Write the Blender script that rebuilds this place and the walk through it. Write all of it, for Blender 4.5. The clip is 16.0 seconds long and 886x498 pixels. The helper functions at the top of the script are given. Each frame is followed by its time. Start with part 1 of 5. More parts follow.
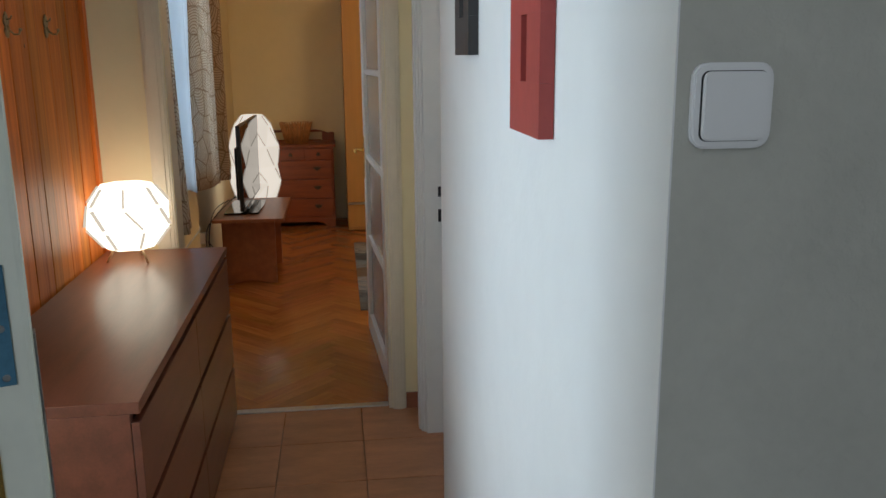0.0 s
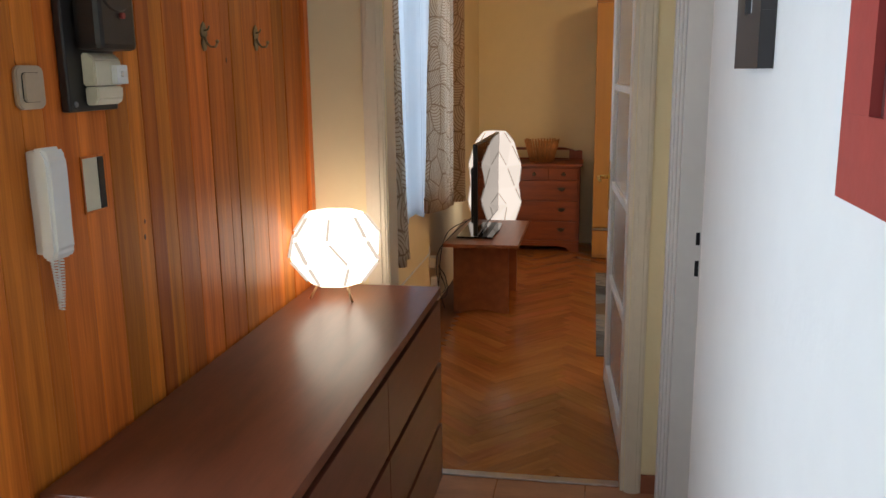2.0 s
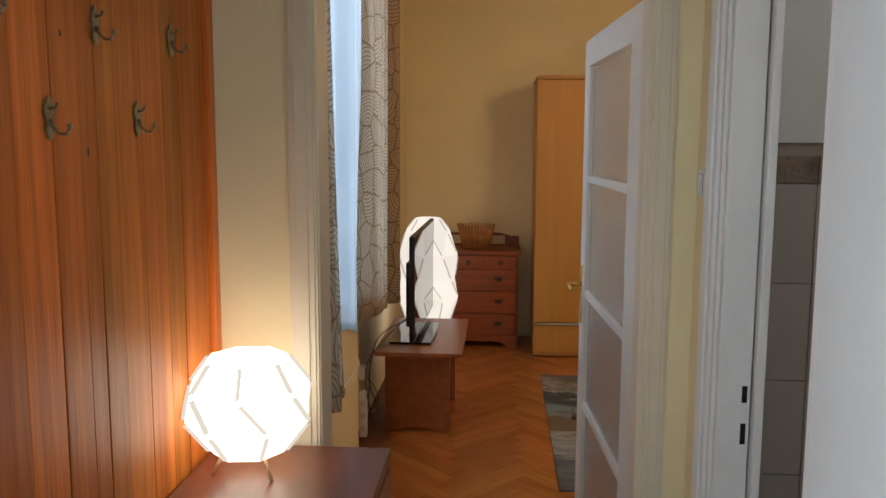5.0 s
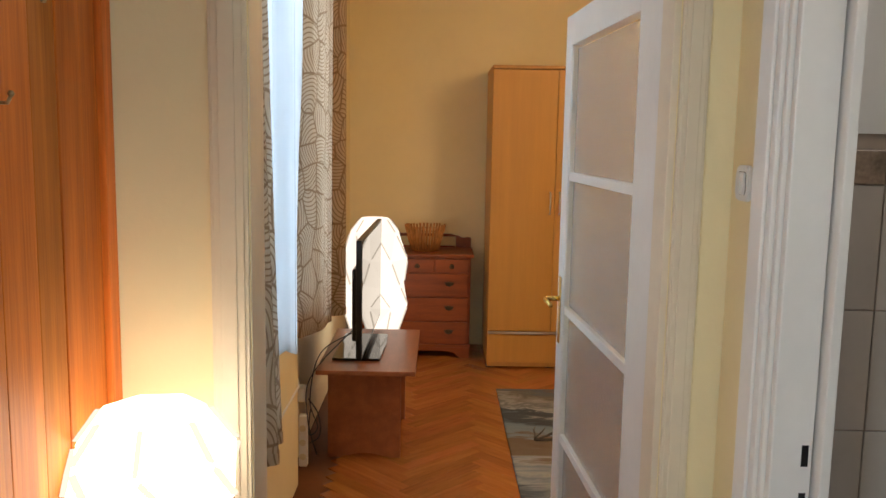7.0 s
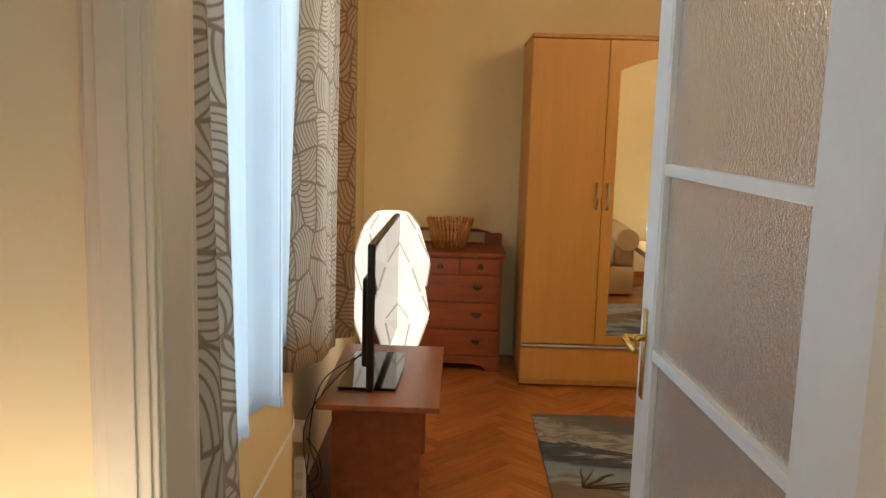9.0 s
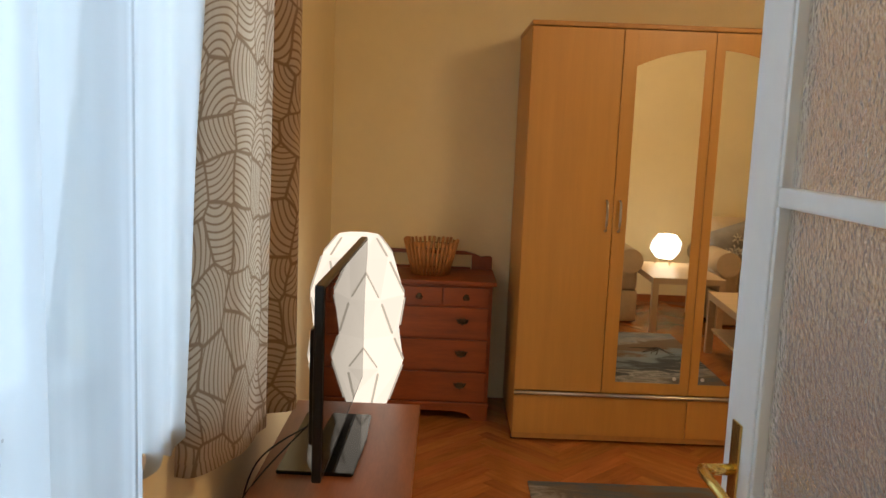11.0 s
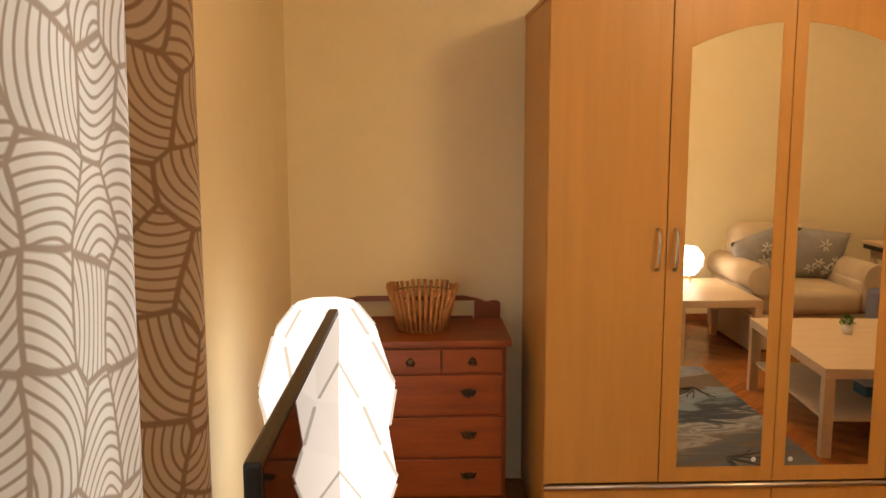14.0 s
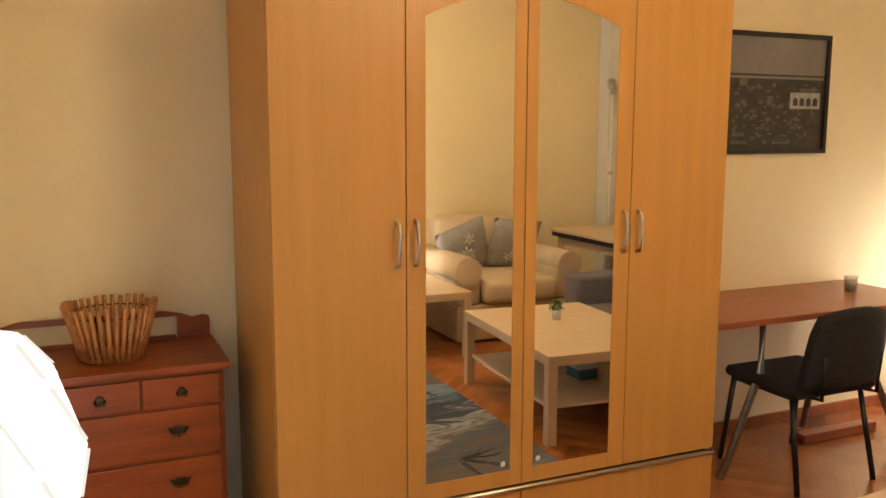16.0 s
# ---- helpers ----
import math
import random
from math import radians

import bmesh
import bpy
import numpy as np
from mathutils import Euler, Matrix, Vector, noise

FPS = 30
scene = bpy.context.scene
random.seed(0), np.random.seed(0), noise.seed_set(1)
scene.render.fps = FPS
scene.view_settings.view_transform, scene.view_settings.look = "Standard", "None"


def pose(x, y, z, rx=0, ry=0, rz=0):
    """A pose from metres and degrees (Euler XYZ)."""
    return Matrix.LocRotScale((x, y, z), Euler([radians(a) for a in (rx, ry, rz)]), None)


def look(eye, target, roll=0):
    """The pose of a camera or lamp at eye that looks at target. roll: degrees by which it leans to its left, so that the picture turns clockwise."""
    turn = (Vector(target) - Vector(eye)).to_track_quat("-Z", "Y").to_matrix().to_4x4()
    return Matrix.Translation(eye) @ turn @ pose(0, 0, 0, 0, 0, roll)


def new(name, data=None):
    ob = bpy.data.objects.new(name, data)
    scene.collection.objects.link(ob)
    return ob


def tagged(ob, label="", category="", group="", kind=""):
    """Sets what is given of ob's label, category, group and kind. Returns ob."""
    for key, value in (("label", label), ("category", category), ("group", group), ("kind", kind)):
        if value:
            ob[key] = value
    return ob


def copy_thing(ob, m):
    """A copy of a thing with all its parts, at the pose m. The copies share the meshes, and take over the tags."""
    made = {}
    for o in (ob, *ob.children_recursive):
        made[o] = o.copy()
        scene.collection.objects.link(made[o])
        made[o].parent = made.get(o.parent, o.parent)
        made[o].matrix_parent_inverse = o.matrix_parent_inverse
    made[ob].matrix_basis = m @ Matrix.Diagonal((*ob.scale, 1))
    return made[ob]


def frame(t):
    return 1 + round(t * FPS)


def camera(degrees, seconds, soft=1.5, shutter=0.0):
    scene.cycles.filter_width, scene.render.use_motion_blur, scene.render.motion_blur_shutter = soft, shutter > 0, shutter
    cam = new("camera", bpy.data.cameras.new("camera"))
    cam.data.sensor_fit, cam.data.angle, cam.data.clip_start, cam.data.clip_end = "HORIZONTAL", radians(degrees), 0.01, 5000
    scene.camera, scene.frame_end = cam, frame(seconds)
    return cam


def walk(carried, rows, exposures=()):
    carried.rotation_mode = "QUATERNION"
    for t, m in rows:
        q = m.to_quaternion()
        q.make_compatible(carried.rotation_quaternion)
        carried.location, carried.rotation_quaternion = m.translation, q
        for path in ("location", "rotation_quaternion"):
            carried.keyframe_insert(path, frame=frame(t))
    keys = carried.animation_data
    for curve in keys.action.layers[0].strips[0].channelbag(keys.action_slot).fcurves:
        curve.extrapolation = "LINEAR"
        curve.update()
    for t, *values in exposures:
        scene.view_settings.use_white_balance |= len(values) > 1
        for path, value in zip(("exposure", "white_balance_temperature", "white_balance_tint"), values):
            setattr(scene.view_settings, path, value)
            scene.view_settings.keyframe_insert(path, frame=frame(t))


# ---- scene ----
cam = camera(55.8, 16.0)
PATH = [
    (0, (0.046, -0.537, 1.537), (0.288, 1.396, 1.087), -0.5),
    (0.5, (0.123, -0.429, 1.534), (0.102, 1.528, 1.124), -0.3),
    (1, (0.162, -0.301, 1.511), (-0.042, 1.644, 1.092), -0.1),
    (1.5, (0.113, -0.127, 1.536), (-0.2, 1.805, 1.123), -0.6),
    (2, (0.105, 0.025, 1.54), (-0.24, 1.951, 1.124), -0.7),
    (2.5, (0.131, 0.13, 1.505), (-0.224, 2.054, 1.088), -0.6),
    (3, (0.129, 0.21, 1.455), (-0.221, 2.132, 1.029), -0.4),
    (3.5, (0.067, 0.347, 1.538), (-0.28, 2.277, 1.142), -1.0),
    (4, (-0.015, 0.501, 1.598), (-0.279, 2.463, 1.318), -0.6),
    (6.5, (-0.223, 1.08, 1.599), (-0.254, 3.065, 1.352), 0.8),
    (7, (-0.232, 1.23, 1.575), (-0.219, 3.213, 1.315), 1.0),
    (7.5, (-0.194, 1.423, 1.558), (-0.213, 3.405, 1.29), 2.2),
    (8, (-0.191, 1.598, 1.555), (-0.246, 3.577, 1.277), 2.2),
    (8.5, (-0.261, 1.833, 1.574), (-0.303, 3.812, 1.289), 2.0),
    (9, (-0.285, 2.026, 1.554), (-0.315, 4.003, 1.256), 1.6),
    (9.5, (-0.233, 2.25, 1.565), (-0.269, 4.229, 1.279), 1.4),
    (12, (-0.29, 3.168, 1.514), (-0.266, 5.149, 1.237), 2.8),
    (12.5, (-0.31, 3.334, 1.531), (-0.292, 5.314, 1.251), 2.2),
    (13, (-0.387, 3.516, 1.613), (-0.372, 5.495, 1.324), -0.5),
    (13.5, (-0.406, 3.674, 1.582), (-0.308, 5.652, 1.299), -0.5),
    (14, (-0.357, 3.918, 1.582), (-0.289, 5.897, 1.305), -0.1),
    (14.5, (-0.351, 4.019, 1.594), (-0.27, 6.007, 1.383), -0.4),
    (15, (-0.36, 4.132, 1.565), (-0.001, 6.09, 1.369), 0.1),
    (15.5, (-0.41, 4.249, 1.513), (0.197, 6.142, 1.291), 0.4),
    (16, (-0.412, 4.405, 1.512), (0.386, 6.218, 1.236), 0.1),
]
EXPOSURE = [(0.0, -.6, 6100, 10), (.5, -.6, 6150, 11), (1.5, -.4, 6300, 16), (2.5, -.32, 6200, 15), (4.0, -.3, 6000, 10), (6.5, -.2, 6300, 12), (7.0, .22, 6500, 12), (7.5, .52, 6500, 12), (8.0, .1, 6350, 9), (8.5, -.35, 6350, 8), (9.0, .1, 6350, 8), (9.5, .5, 6350, 8), (12.0, -.42, 6700, 18), (12.5, -.08, 6950, 22), (13.0, .5, 6700, 18), (13.5, .48, 6700, 18), (14.5, .36, 6900, 17), (15.0, .22, 6400, 12), (15.5, .25, 6100, 11), (16.0, .68, 5800, 8)]
WINDOW_W, LANDING_W, BULB_W, SIDE_W = 33, 23, 46, 47
WARD_X, WARD_Y, WARD_H, ARCH_Z, HAND_Z = .122, 6.903, 2.072, 1.965, 1.082
TAB_Z, DRES_Y = .482, 7.165
DESK_X0, DESK_Y0 = 1.93, 7.00
CUP_X, CUP_Y = 3.067, 7.316
CHAIR = pose(2.52, 7.10, 0, 0, 0, 0)
PICT = (2.44, 3.11, 1.410, 1.995)
walk(cam, [(t, look(e, g, r)) for t, e, g, r in PATH], EXPOSURE)

# ---- world and large lights ----
world = bpy.data.worlds.new("sky")
scene.world = world
world.use_nodes = True
wn = world.node_tree
sky = wn.nodes.new("ShaderNodeTexSky")
sky.sky_type = 'NISHITA'
sky.sun_disc = False
sky.sun_elevation, sky.sun_rotation = radians(40), radians(200)
wn.links.new(sky.outputs[0], wn.nodes["Background"].inputs[0])
wn.nodes["Background"].inputs[1].default_value = 0.1


def lamp(name, kind, m, energy, colour, size=1.0, size_y=None):
    d = bpy.data.lights.new(name, kind)
    d.energy, d.color = energy, colour
    if kind == 'AREA':
        d.shape = 'RECTANGLE'
        d.size, d.size_y = size, size_y or size
    elif kind == 'POINT':
        d.shadow_soft_size = size
    ob = new(name, d)
    ob.matrix_world = m
    return ob


sun = bpy.data.lights.new("sun", 'SUN')
sun.energy, sun.angle, sun.color = 1.0, radians(12), (1, .96, .9)
new("sun", sun).matrix_world = look((0, 0, 10), (-4, -3, 4))
# daylight in the room's window, and fill from an added, unseen landing window
lamp("window_daylight", 'AREA', look((-1.16, 4.15, 1.75), (0, 4.15, 1.6)), WINDOW_W, (.62, .80, 1.0), 1.5, 1.75)
lamp("landing_fill", 'AREA', look((-.7, -2.12, 1.88), (-.55, 2.9, 1.9)), LANDING_W, (.78, .88, 1.0), 1.3, 1.4)
# cool fill from an added, unseen opening, for the white hall wall
lamp("unseen_room_fill", 'AREA', look((-1.45, .80, 1.45), (.3, 1.80, 1.38)), SIDE_W, (.71, .87, 1.0), .9, 1.5)
lamp("ceiling_bulb", 'POINT', pose(1.35, 4.9, 2.50), BULB_W, (1.0, .65, .32), .28)
# added fill that brightens the bathroom tiles; the bathroom has no lit lamp
lamp("bathroom_fill", 'POINT', pose(1.15, 2.0, 2.2), 5, (1.0, .93, .85), .1)

# ---- materials ----
def mat(name, colour, rough=.5, metal=0.0, vary=.12, scale=6.0, stretch=(1, 1, 1), bump=0.0, bump_scale=60.0,
        rand=0.0, hue=0.0, bump_dist=.004, emit=0.0, spec=.5, island=False, second=None, coat=0.0):
    m = bpy.data.materials.new(name)
    m.use_nodes = True
    n, l = m.node_tree.nodes, m.node_tree.links
    b = n["Principled BSDF"]
    b.inputs["Roughness"].default_value = rough
    b.inputs["Metallic"].default_value = metal
    b.inputs["Specular IOR Level"].default_value = spec
    b.inputs["Coat Weight"].default_value = coat
    b.inputs["Coat Roughness"].default_value = .12
    tc = n.new("ShaderNodeTexCoord")
    mp = n.new("ShaderNodeMapping")
    mp.inputs["Scale"].default_value = stretch
    l.new(tc.outputs["Object"], mp.inputs[0])
    coords = mp.outputs[0]
    info = None
    if rand or island:
        info = (n.new("ShaderNodeNewGeometry").outputs["Random Per Island"] if island
                else n.new("ShaderNodeObjectInfo").outputs["Random"])
        add = n.new("ShaderNodeVectorMath")
        add.operation = 'MULTIPLY_ADD'
        comb = n.new("ShaderNodeCombineXYZ")
        for k in range(3):
            l.new(info, comb.inputs[k])
        add.inputs[1].default_value = (37.0, 53.0, 71.0)
        l.new(comb.outputs[0], add.inputs[0])
        l.new(coords, add.inputs[2])
        coords = add.outputs[0]
    big = n.new("ShaderNodeTexNoise")
    big.inputs["Scale"].default_value = scale
    big.inputs["Detail"].default_value = 6
    l.new(coords, big.inputs["Vector"])
    fine = n.new("ShaderNodeTexNoise")
    fine.inputs["Scale"].default_value = scale * 7
    fine.inputs["Detail"].default_value = 4
    l.new(coords, fine.inputs["Vector"])
    s = n.new("ShaderNodeMath")
    s.operation = 'MULTIPLY_ADD'
    s.inputs[1].default_value = .4
    l.new(fine.outputs[0], s.inputs[0])
    l.new(big.outputs[0], s.inputs[2])
    ramp = n.new("ShaderNodeMapRange")
    ramp.inputs["From Min"].default_value, ramp.inputs["From Max"].default_value = .4, 1.0
    l.new(s.outputs[0], ramp.inputs["Value"])
    mix = n.new("ShaderNodeMix")
    mix.data_type = 'RGBA'
    c2 = second or tuple(c * (1 - vary * 1.6) for c in colour)
    mix.inputs["A"].default_value = (*[min(1, c * (1 + vary)) for c in colour], 1)
    mix.inputs["B"].default_value = (*c2, 1)
    l.new(ramp.outputs[0], mix.inputs["Factor"])
    out = mix.outputs["Result"]
    if info is not None and rand:
        hsv = n.new("ShaderNodeHueSaturation")
        r = n.new("ShaderNodeMapRange")
        r.inputs["To Min"].default_value, r.inputs["To Max"].default_value = 1 - rand, 1 + rand
        l.new(info, r.inputs["Value"])
        l.new(r.outputs[0], hsv.inputs["Value"])
        l.new(out, hsv.inputs["Color"])
        if hue:
            frac = n.new("ShaderNodeMath")
            frac.operation = 'MULTIPLY'
            frac.inputs[1].default_value = 17.3
            l.new(info, frac.inputs[0])
            fr_ = n.new("ShaderNodeMath")
            fr_.operation = 'FRACT'
            l.new(frac.outputs[0], fr_.inputs[0])
            hr = n.new("ShaderNodeMapRange")
            hr.inputs["To Min"].default_value, hr.inputs["To Max"].default_value = .5 - hue, .5 + hue
            l.new(fr_.outputs[0], hr.inputs["Value"])
            l.new(hr.outputs[0], hsv.inputs["Hue"])
        out = hsv.outputs[0]
    l.new(out, b.inputs["Base Color"])
    if emit:
        b.inputs["Emission Color"].default_value = (*colour, 1)
        b.inputs["Emission Strength"].default_value = emit
    if bump:
        bn = n.new("ShaderNodeTexNoise")
        bn.inputs["Scale"].default_value = bump_scale
        bn.inputs["Detail"].default_value = 5
        l.new(mp.outputs[0], bn.inputs["Vector"])
        bp = n.new("ShaderNodeBump")
        bp.inputs["Strength"].default_value = bump
        bp.inputs["Distance"].default_value = bump_dist
        l.new(bn.outputs[0], bp.inputs["Height"])
        l.new(bp.outputs[0], b.inputs["Normal"])
    return m


def emitter(name, colour, strength):
    m = bpy.data.materials.new(name)
    m.use_nodes = True
    n, l = m.node_tree.nodes, m.node_tree.links
    e = n.new("ShaderNodeEmission")
    e.inputs[0].default_value = (*colour, 1)
    g = n.new("ShaderNodeNewGeometry")
    r = n.new("ShaderNodeMapRange")
    r.inputs["To Min"].default_value, r.inputs["To Max"].default_value = strength * .92, strength * 1.06
    l.new(g.outputs["Random Per Island"], r.inputs["Value"])
    l.new(r.outputs[0], e.inputs[1])
    l.new(e.outputs[0], n["Material Output"].inputs[0])
    return m


WALL = mat("cream_paint", (.88, .765, .485), .85, vary=.03, scale=2, bump=.25, bump_scale=45)
WALL_W = mat("white_paint", (.78, .78, .76), .8, vary=.03, scale=2, bump=.25, bump_scale=40)
PLASTER = mat("rough_plaster", (.50, .49, .425), .9, vary=.06, scale=8, bump=.55, bump_scale=42, bump_dist=.006)
CEIL = mat("ceiling_paint", (.86, .83, .76), .9, vary=.02)
PINE = mat("lacquered_pine", (.66, .205, .028), .44, vary=.20, scale=3.4, stretch=(8, 8, .32), rand=.30, hue=.006, bump=.10, bump_scale=24,
           second=(.34, .070, .009), spec=.28)
KNOT = mat("dark_knot", (.15, .040, .012), .4, vary=.4, scale=60)
CHEST = mat("brown_veneer", (.142, .043, .023), .34, vary=.22, scale=2.5, stretch=(8, 1, 8), bump=.05, bump_scale=60, coat=.1)
CHEST_G = mat("brown_groove", (.02, .008, .005), .6)
PARQ = mat("oak_parquet", (.41, .150, .036), .24, vary=.16, scale=4, stretch=(12, 1.2, 6), rand=.16, hue=.006, bump=.08, bump_scale=40, coat=.25,
           second=(.30, .098, .022))
GAP = mat("dark_joint", (.17, .055, .015), .6)
TILE = mat("terracotta_tile", (.52, .24, .12), .32, vary=.16, scale=5, stretch=(1, 3, 1), rand=.07, bump=.04)
GROUT = mat("grout", (.36, .20, .12), .9)
TILE_D = mat("skirting_tile", (.36, .125, .06), .35, vary=.15, scale=8)
GLOSS_W = mat("white_gloss_paint", (.80, .78, .74), .32, vary=.04, scale=5, bump=.06, bump_scale=20)
CREAM_G = mat("cream_gloss_paint", (.79, .70, .54), .38, vary=.05, scale=5, bump=.08, bump_scale=20)
DOOR_G = mat("grey_white_door_paint", (.66, .665, .56), .40, vary=.06, scale=6, bump=.06, bump_scale=20)
ALU = mat("brushed_metal", (.60, .58, .55), .32, 1.0, vary=.08, scale=30)
NICKEL = mat("champagne_plastic", (.62, .55, .45), .28, .8, vary=.06, scale=20)
BRASS = mat("brass", (.78, .53, .16), .24, 1.0, vary=.1, scale=30)
BRONZE = mat("aged_bronze", (.11, .08, .045), .35, .9, vary=.35, scale=80)
HOOKM = mat("hook_bronze", (.34, .27, .16), .42, .7, vary=.4, scale=90)
BLACK = mat("black_plastic", (.012, .012, .013), .28, vary=.2, scale=10)
SCREEN = mat("screen_glass", (.006, .005, .006), .025, vary=0, spec=.5)
PIANO = mat("glossy_black_plastic", (.010, .010, .011), .06, vary=.1, scale=10)
BLACK_F = mat("black_fabric", (.014, .014, .016), .8, vary=.3, scale=50, bump=.3, bump_scale=300)
BLACK_M = mat("black_painted_steel", (.012, .012, .012), .35, vary=.2)
BEECH = mat("beech_foil", (.605, .312, .074), .38, vary=.06, scale=2.0, stretch=(10, 10, .6), bump=.03, coat=.05)
BEECH_D = mat("beech_edge", (.52, .26, .07), .42, vary=.1, scale=3, stretch=(10, 10, .6))
CHERRY = mat("cherry_wood", (.285, .066, .011), .42, vary=.22, scale=3, stretch=(1, 8, 8), bump=.05, coat=.08)
CHERRY_L = mat("cherry_laminate", (.36, .118, .042), .38, vary=.18, scale=3, stretch=(7, 1, 7))
DESK_M = mat("red_brown_laminate", (.36, .105, .045), .33, vary=.15, scale=3, stretch=(1, 8, 8))
BIRCH = mat("birch_foil", (.66, .50, .32), .42, vary=.06, scale=3, stretch=(1, 8, 8))
STICK = mat("wicker_stick", (.48, .215, .070), .45, vary=.3, scale=30, rand=.2)
WHITE_P = mat("white_plastic", (.80, .79, .77), .30, vary=.02)
IVORY = mat("ivory_bakelite", (.70, .64, .48), .4, vary=.06, scale=12)
DARKB = mat("black_bakelite", (.02, .018, .017), .35, vary=.3, scale=20)
BLUE = mat("blue_painted_steel", (.060, .165, .245), .42, .2, vary=.25, scale=25, bump=.1)
STEEL = mat("dull_steel", (.33, .34, .34), .4, .9, vary=.2, scale=40)
RED = mat("red_frame_paint", (.36, .050, .040), .5, vary=.1, scale=10, bump=.1)
RED_D = mat("dark_red_mount", (.09, .015, .014), .6, vary=.1)
BLKFRAME = mat("black_brown_frame", (.020, .017, .016), .45, vary=.2, scale=10)
PAPER = mat("paper", (.72, .78, .80), .7, vary=.04)
SOFA = mat("cream_slipcover", (.62, .50, .34), .9, vary=.08, scale=6, bump=.3, bump_scale=120)
SOFA_G = mat("grey_upholstery", (.16, .15, .17), .9, vary=.12, scale=20, bump=.3, bump_scale=200)
CUSH = mat("grey_cushion_cotton", (.36, .35, .335), .9, vary=.1, scale=20, bump=.2, bump_scale=200)
CUSH_W = mat("white_print", (.70, .67, .60), .9, vary=.05)
LEAF = mat("small_leaf", (.07, .19, .03), .5, vary=.3, scale=40)
GLASS_PIC = mat("photo_dark", (.05, .047, .045), .35, vary=.4, scale=14, stretch=(1, 1, 2))
PIC_SKY = mat("photo_sky", (.25, .235, .23), .35, vary=.15, scale=3)
PIC_B = mat("photo_bright", (.42, .40, .38), .35, vary=.2, scale=30)
PIC_L = mat("photo_light", (.13, .125, .12), .35, vary=.25, scale=30)
BATH = mat("bathroom_tile", (.50, .455, .41), .2, vary=.06, scale=4, rand=.03)
BATH_B = mat("bathroom_border_tile", (.36, .27, .20), .25, vary=.35, scale=18)
CABLE = mat("black_cable", (.015, .015, .015), .5)
SHADE = emitter("lit_shade", (1.0, .87, .71), 1.22)
SHADE_T = emitter("lit_shade_table", (1.0, .84, .62), 4.5)
SHADE_S = emitter("lit_shade_strong", (1.0, .84, .64), 7.0)
SHADE_D = emitter("lit_shade_desk", (1.0, .82, .68), 2.9)
# the fold tabs emit by themselves, in place of lamp light through paper
SEAM_T = emitter("lit_paper_tab_bright", (.92, .79, .62), 1.15)
SEAM = emitter("lit_paper_tab", (.82, .70, .54), .80)
PINE_LEG = mat("pale_wood_leg", (.66, .46, .25), .5, vary=.2, scale=10)
STONE = mat("landing_floor", (.30, .28, .25), .6, vary=.15, scale=3)


def mirror_mat():
    m = mat("mirror_glass", (.92, .925, .885), .015, 1.0, vary=0)
    return m


MIRROR = mirror_mat()


def glass_mat(name, bumpy):
    m = bpy.data.materials.new(name)
    m.use_nodes = True
    n, l = m.node_tree.nodes, m.node_tree.links
    b = n["Principled BSDF"]
    b.inputs["Base Color"].default_value = (.84, .86, .85, 1)
    b.inputs["Roughness"].default_value = .20
    b.inputs["Transmission Weight"].default_value = .92 if bumpy == 0 else .82
    b.inputs["IOR"].default_value = 1.45
    tc = n.new("ShaderNodeTexCoord")
    v = n.new("ShaderNodeTexVoronoi")
    v.inputs["Scale"].default_value = 170
    v.feature = 'SMOOTH_F1'
    no = n.new("ShaderNodeTexNoise")
    no.inputs["Scale"].default_value = 60
    l.new(tc.outputs["Object"], v.inputs["Vector"])
    l.new(tc.outputs["Object"], no.inputs["Vector"])
    ad = n.new("ShaderNodeMath")
    l.new(v.outputs["Distance"], ad.inputs[0])
    l.new(no.outputs[0], ad.inputs[1])
    bp = n.new("ShaderNodeBump")
    bp.inputs["Strength"].default_value = bumpy
    bp.inputs["Distance"].default_value = .004
    l.new(ad.outputs[0], bp.inputs["Height"])
    l.new(bp.outputs[0], b.inputs["Normal"])
    return m


ROLLED = glass_mat("rolled_glass", .34)
CLEAR = glass_mat("clear_glass", 0.0)
CLEAR.node_tree.nodes["Principled BSDF"].inputs["Roughness"].default_value = 0.0


def thin_glass():
    """Thin drinking glass: mostly clear with a little gloss."""
    m = bpy.data.materials.new("thin_clear_glass")
    m.use_nodes = True
    n, l = m.node_tree.nodes, m.node_tree.links
    t, g, x = n.new("ShaderNodeBsdfTransparent"), n.new("ShaderNodeBsdfGlossy"), n.new("ShaderNodeMixShader")
    t.inputs[0].default_value = (.90, .90, .88, 1)
    g.inputs["Roughness"].default_value = .03
    x.inputs[0].default_value = .10
    l.new(t.outputs[0], x.inputs[1])
    l.new(g.outputs[0], x.inputs[2])
    l.new(x.outputs[0], n["Material Output"].inputs[0])
    return m


THIN = thin_glass()


